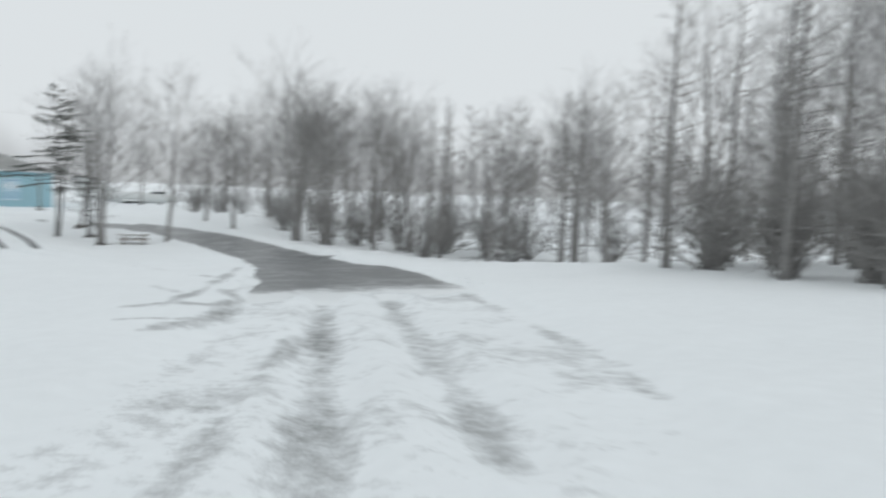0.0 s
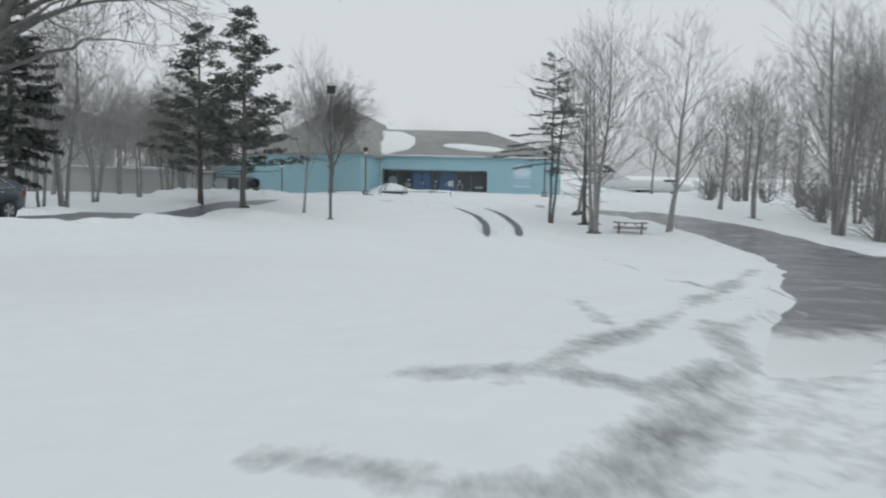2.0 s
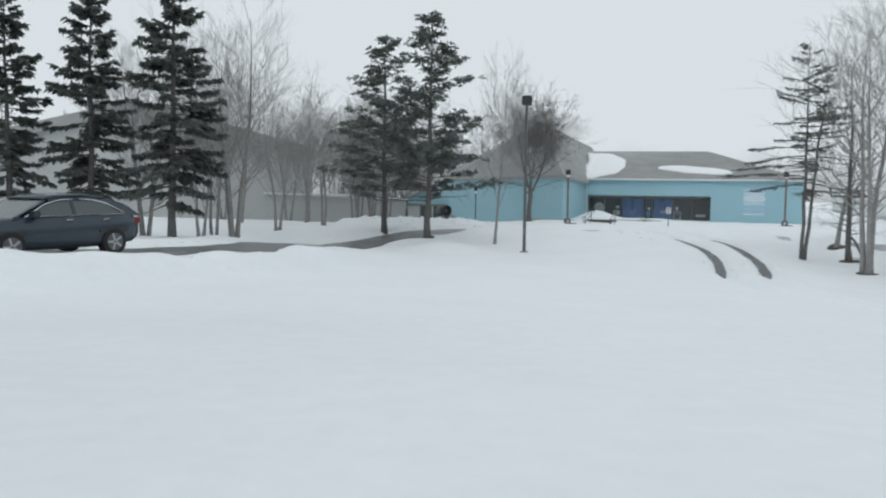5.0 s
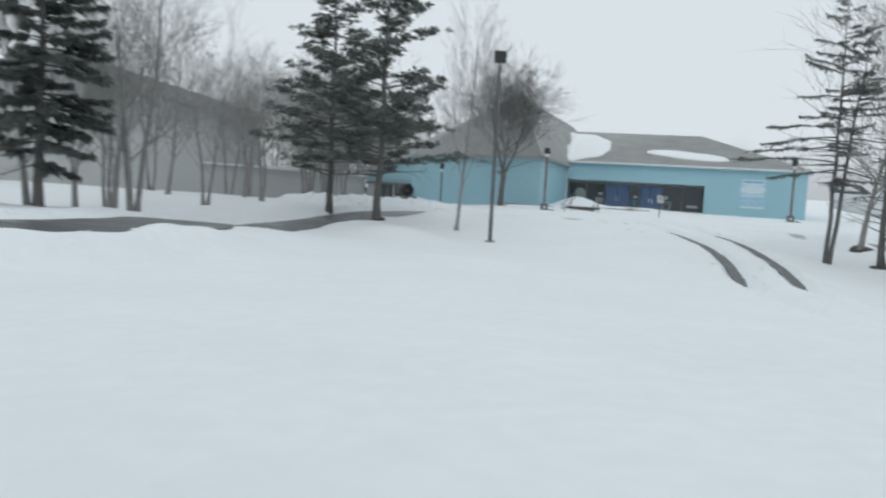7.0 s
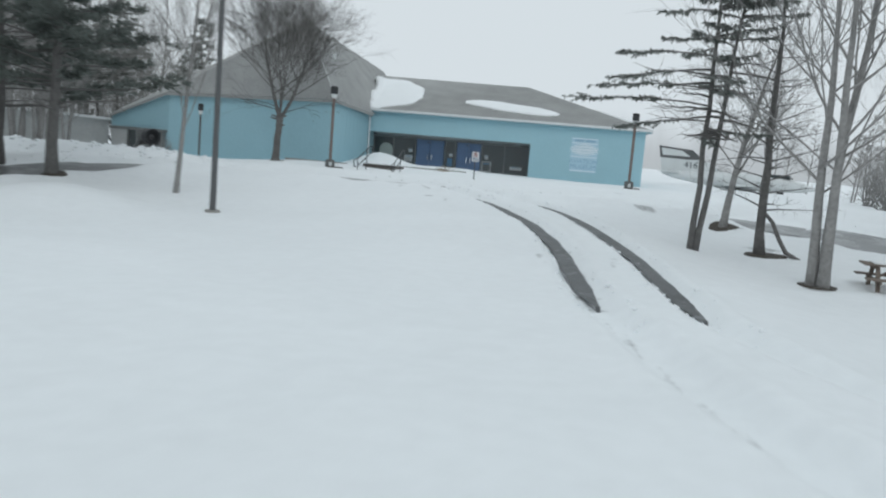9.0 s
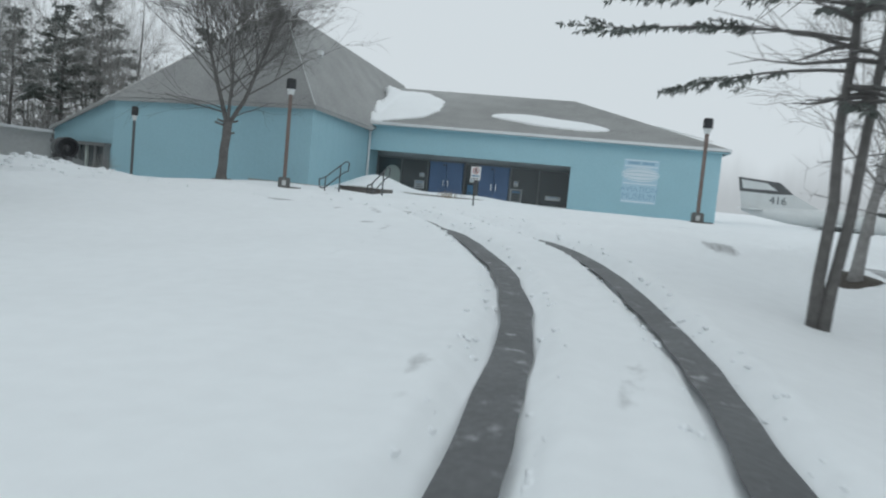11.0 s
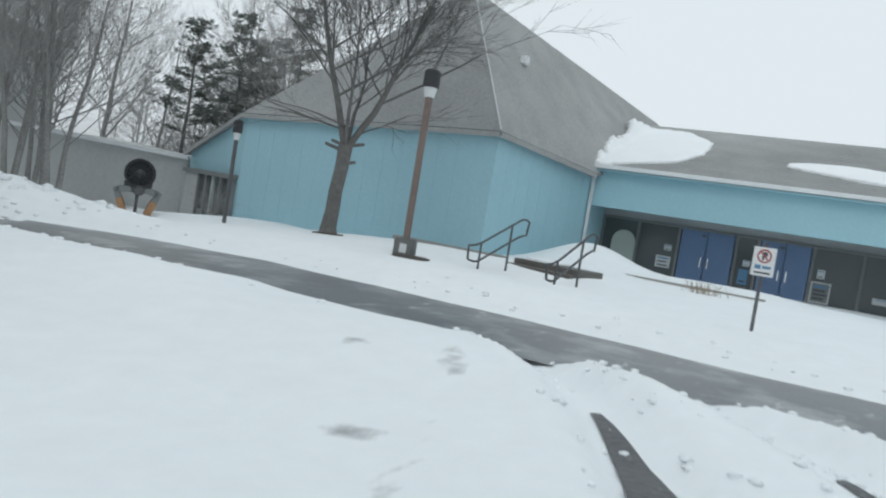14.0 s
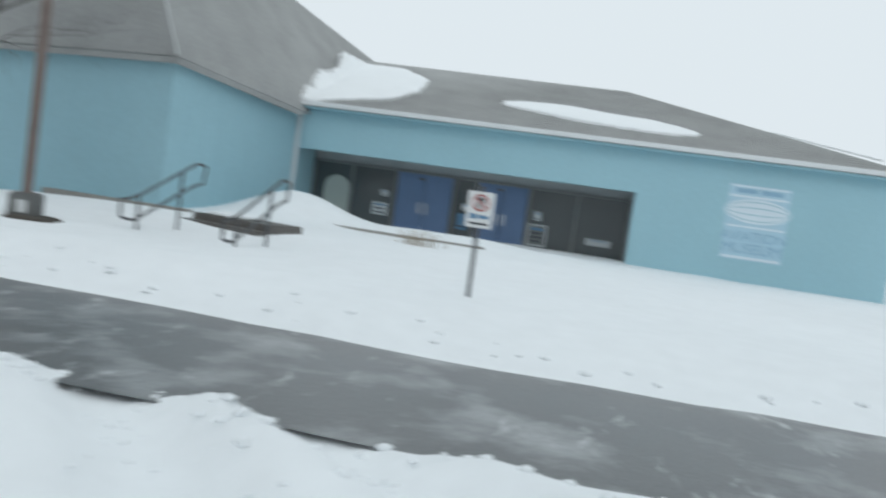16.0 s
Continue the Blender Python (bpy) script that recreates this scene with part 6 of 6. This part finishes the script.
# ---- parked car ----
def suv(x, y, rz):
    t = base("parked_car", x, y, gz(x, y) - 0.0, rz, "dark blue-grey car with chrome window arc parked on the drive", "car")
    stations = [  # x, half width low, half width belt, z low, z belt
        (2.32, 0.62, 0.66, 0.42, 0.72), (2.2, 0.82, 0.8, 0.3, 0.9), (1.75, 0.92, 0.88, 0.24, 1.02), (1.1, 0.94, 0.9, 0.24, 1.08), (0.6, 0.94, 0.92, 0.24, 1.1),
        (-0.5, 0.94, 0.92, 0.24, 1.12), (-1.5, 0.94, 0.92, 0.26, 1.14), (-2.1, 0.9, 0.88, 0.34, 1.12), (-2.34, 0.8, 0.78, 0.45, 1.0)]
    verts, faces = [], []
    for sx, wl, wb, z0, z1 in stations:
        prof = [(-wl * 0.9, z0), (-wl, z0 + 0.14), (-wl * 1.0, (z0 + z1) / 2 + 0.05), (-wb, z1 - 0.06), (-wb + 0.1, z1), (wb - 0.1, z1), (wb, z1 - 0.06), (wl, (z0 + z1) / 2 + 0.05), (wl, z0 + 0.14), (wl * 0.9, z0)]
        verts += [(sx, a, b) for a, b in prof]
    n = 10
    for i in range(len(stations) - 1):
        for k in range(n):
            faces.append((i * n + k, i * n + (k + 1) % n, (i + 1) * n + (k + 1) % n, (i + 1) * n + k))
    faces += [tuple(range(n))[::-1], tuple(range((len(stations) - 1) * n, len(stations) * n))]
    mesh_part("body", verts, faces, CAR_PAINT, t, smooth=True)
    roof = [(1.3, 0.8, 1.05), (0.42, 0.68, 1.5), (0.05, 0.64, 1.57), (-0.7, 0.63, 1.6), (-1.35, 0.62, 1.54), (-2.0, 0.66, 1.34), (-2.32, 0.76, 1.06)]
    v = []
    for sx, w, z in roof:
        v += [(sx, -w, z), (sx, -w + 0.1, z + 0.03), (sx, w - 0.1, z + 0.03), (sx, w, z)]
    f = [(i * 4 + k, i * 4 + k + 1, (i + 1) * 4 + k + 1, (i + 1) * 4 + k) for i in range(1, len(roof) - 2) for k in range(3)]
    f = [q[::-1] for q in f]
    ob = mesh_part("roof", v, f, CAR_PAINT, t, smooth=True)
    ob.modifiers.new("thick", "SOLIDIFY").thickness = 0.04
    mesh_part("windscreen", [(1.3, -0.78, 1.06), (1.3, 0.78, 1.06), (0.42, 0.66, 1.51), (0.42, -0.66, 1.51)], [(0, 1, 2, 3)], GLASS, t)
    mesh_part("rear_window", [(-2.32, -0.74, 1.06), (-2.32, 0.74, 1.06), (-1.98, 0.64, 1.36), (-1.98, -0.64, 1.36)], [(3, 2, 1, 0)], GLASS, t)
    for s in (-1, 1):

        def side(q):
            return [(a, s * (0.885 - (b - 1.1) * 0.44), b) for a, b in q]

        for q in ([(1.0, 1.09), (0.42, 1.38), (-0.05, 1.48), (-0.28, 1.5), (-0.28, 1.1)], [(-0.36, 1.1), (-0.36, 1.5), (-0.8, 1.5), (-1.25, 1.41), (-1.72, 1.18), (-1.76, 1.12)]):
            mesh_part("side_window", side(q), [tuple(range(len(q)))], GLASS, t)
        mesh_part("rear_quarter", side([(-1.76, 1.1), (-1.72, 1.2), (-1.2, 1.46), (-1.35, 1.54), (-2.0, 1.34), (-2.32, 1.06)]), [(0, 1, 2, 3, 4, 5)], CAR_PAINT, t)
        for a, b in (((1.3, 1.07), (0.42, 1.48)), ((-0.32, 1.1), (-0.32, 1.54))):
            strip("pillar", *side([a, b]), 0.08, 0.04, CAR_PAINT, t)
        arc = [(1.05, 1.08), (0.45, 1.4), (0.0, 1.51), (-0.5, 1.54), (-0.95, 1.51), (-1.3, 1.43), (-1.8, 1.16)]
        strip("roof_side", *side([(0.3, 1.52), (-1.2, 1.55)]), 0.08, 0.1, CAR_PAINT, t)
        curve_tube("chrome_arc", [(p[0], p[1] + s * 0.025, p[2]) for p in side(arc)], 0.016, CHROME, t)
        strip("chrome_strip", (0.98, s * 0.91, 1.09), (-1.8, s * 0.91, 1.13), 0.02, 0.02, CHROME, t)
        for hx in (-0.12, -1.18):
            part("door_handle", boxed(hx - 0.12, hx + 0.08, s * 0.94 - 0.02, s * 0.94 + 0.02, 0.97, 1.01, bevel=0.01), CHROME, t)
        part("mirror", boxed(0.72, 0.95, s * 0.98 - 0.09, s * 0.98 + 0.09, 1.08, 1.24, bevel=0.03), CAR_PAINT, t)
        part("headlight", boxed(1.98, 2.26, s * 0.68 - 0.14, s * 0.68 + 0.14, 0.74, 0.88, bevel=0.03), LAMP_GLASS, t)
        part("tail_light", boxed(-2.34, -2.1, s * 0.78 - 0.1, s * 0.78 + 0.1, 0.85, 1.02, bevel=0.03), TAIL_RED, t)
        for wx in (1.42, -1.42):
            bm = bmesh.new()
            mm = Matrix.Translation((wx, s * 0.86, 0.36)) @ Matrix.Rotation(radians(90), 4, "X")
            cyl(bm, 0.36, 0.36, -0.12, 0.12, 28, mm)
            wheel = part("wheel", bm, TYRE, t)
            bm = bmesh.new()
            cyl(bm, 0.24, 0.24, -0.135, 0.135, 20, mm)
            part("rim", bm, POLE_GREY, wheel)
            for k in range(5):
                part("spoke", boxed(0.03, 0.23, -0.03, 0.03, -0.145, 0.145, bevel=0.008, m=mm @ Matrix.Rotation(6.283 * k / 5, 4, "Z")), RIM, wheel)
            part("arch", boxed(wx - 0.44, wx + 0.44, s * 0.95 - 0.015, s * 0.95 + 0.015, 0.62, 0.74, bevel=0.012), BLACK, t)
    part("grille", boxed(2.24, 2.34, -0.45, 0.45, 0.55, 0.76, bevel=0.02), BLACK, t)
    part("bumper", boxed(2.05, 2.36, -0.78, 0.78, 0.3, 0.5, bevel=0.06), BLACK, t)
    part("plate", boxed(2.355, 2.37, -0.15, 0.15, 0.42, 0.5), SIGN_FACE, t)
    return t


car = suv(-3.95, -53.65, 261)
car.matrix_basis = car.matrix_basis @ Matrix.Diagonal((0.95, 0.95, 0.89, 1))


# ---- aircraft on display ----
ac = base("display_aircraft", 27.3, 20.3, 0.4, -6, label="white jet aircraft on display, dark lettering on the tail", category="aircraft")
bm = bmesh.new()
secs = [(-6.2, 0.12, 0.75), (-5.2, 0.3, 0.65), (-3, 0.55, 0.55), (0, 0.7, 0.5), (3, 0.65, 0.5), (5, 0.4, 0.4), (6.2, 0.08, 0.3)]
rows = [[bm.verts.new((x, r * math.cos(a), z + r * math.sin(a))) for a in np.linspace(0, 2 * math.pi, 16, endpoint=False)] for x, r, z in secs]
for a, b in zip(rows, rows[1:]):
    for k in range(16):
        bm.faces.new((a[k], b[k], b[(k + 1) % 16], a[(k + 1) % 16]))
bm.faces.new(rows[0])
bm.faces.new(rows[-1][::-1])
part("fuselage", bm, ALU, ac, smooth=True)
FINP = [(-6.2, 0.8), (-6.6, 2.95), (-3.9, 2.75), (-2.9, 2.0), (-0.8, 0.95)]


def plate(pts, t, m=None):
    bm = bmesh.new()
    v = [bm.verts.new((x, -t / 2, z)) for x, z in pts]
    f = bm.faces.new(v)
    e = bmesh.ops.extrude_face_region(bm, geom=[f])
    bmesh.ops.translate(bm, vec=(0, t, 0), verts=[q for q in e["geom"] if isinstance(q, bmesh.types.BMVert)])
    if m is not None:
        bmesh.ops.transform(bm, matrix=m, verts=bm.verts)
    bmesh.ops.recalc_face_normals(bm, faces=bm.faces)
    return bm


part("tail_fin", plate(FINP, 0.14), ALU, ac)
part("rudder_band", plate([(-6.44, 2.0), (-6.62, 2.97), (-3.88, 2.77), (-2.95, 2.02), (-4.2, 1.95)], 0.17), POLE_GREY, ac)
part("fin_panel", plate([(-6.25, 2.2), (-6.42, 2.8), (-4.7, 2.66), (-4.0, 2.2)], 0.19), ALU, ac)
lettering("code", "416", 0.75, PRINT, ac, pose(-3.9, -0.085, 1.5))
for s in (-1, 1):
    part("wing", plate([(1.5, 0), (-0.8, 0), (-1.6, 4.2), (-0.6, 4.2)], 0.12, Matrix.Translation((0, 0, 0.2)) @ Matrix.Rotation(-s * radians(90), 4, "X")), ALU, ac)
    part("tailplane", plate([(-4.6, 0), (-6.2, 0), (-6.4, 1.9), (-5.8, 1.9)], 0.1, Matrix.Translation((0, 0, 0.85)) @ Matrix.Rotation(-s * radians(90), 4, "X")), ALU, ac)
part("canopy", boxed(2.2, 4.2, -0.35, 0.35, 0.85, 1.3, bevel=0.18), GLASS, ac)
for x, yy in ((3.4, 0), (-0.5, 1.2), (-0.5, -1.2)):
    strip("gear_leg", (x, yy, 0.2), (x, yy, -0.4), 0.12, 0.12, POLE_GREY, ac)
    bm = bmesh.new()
    cyl(bm, 0.26, 0.26, -0.08, 0.08, 16, Matrix.Translation((x, yy, -0.2)) @ Matrix.Rotation(radians(90), 4, "X"))
    part("wheel", bm, TYRE, ac)
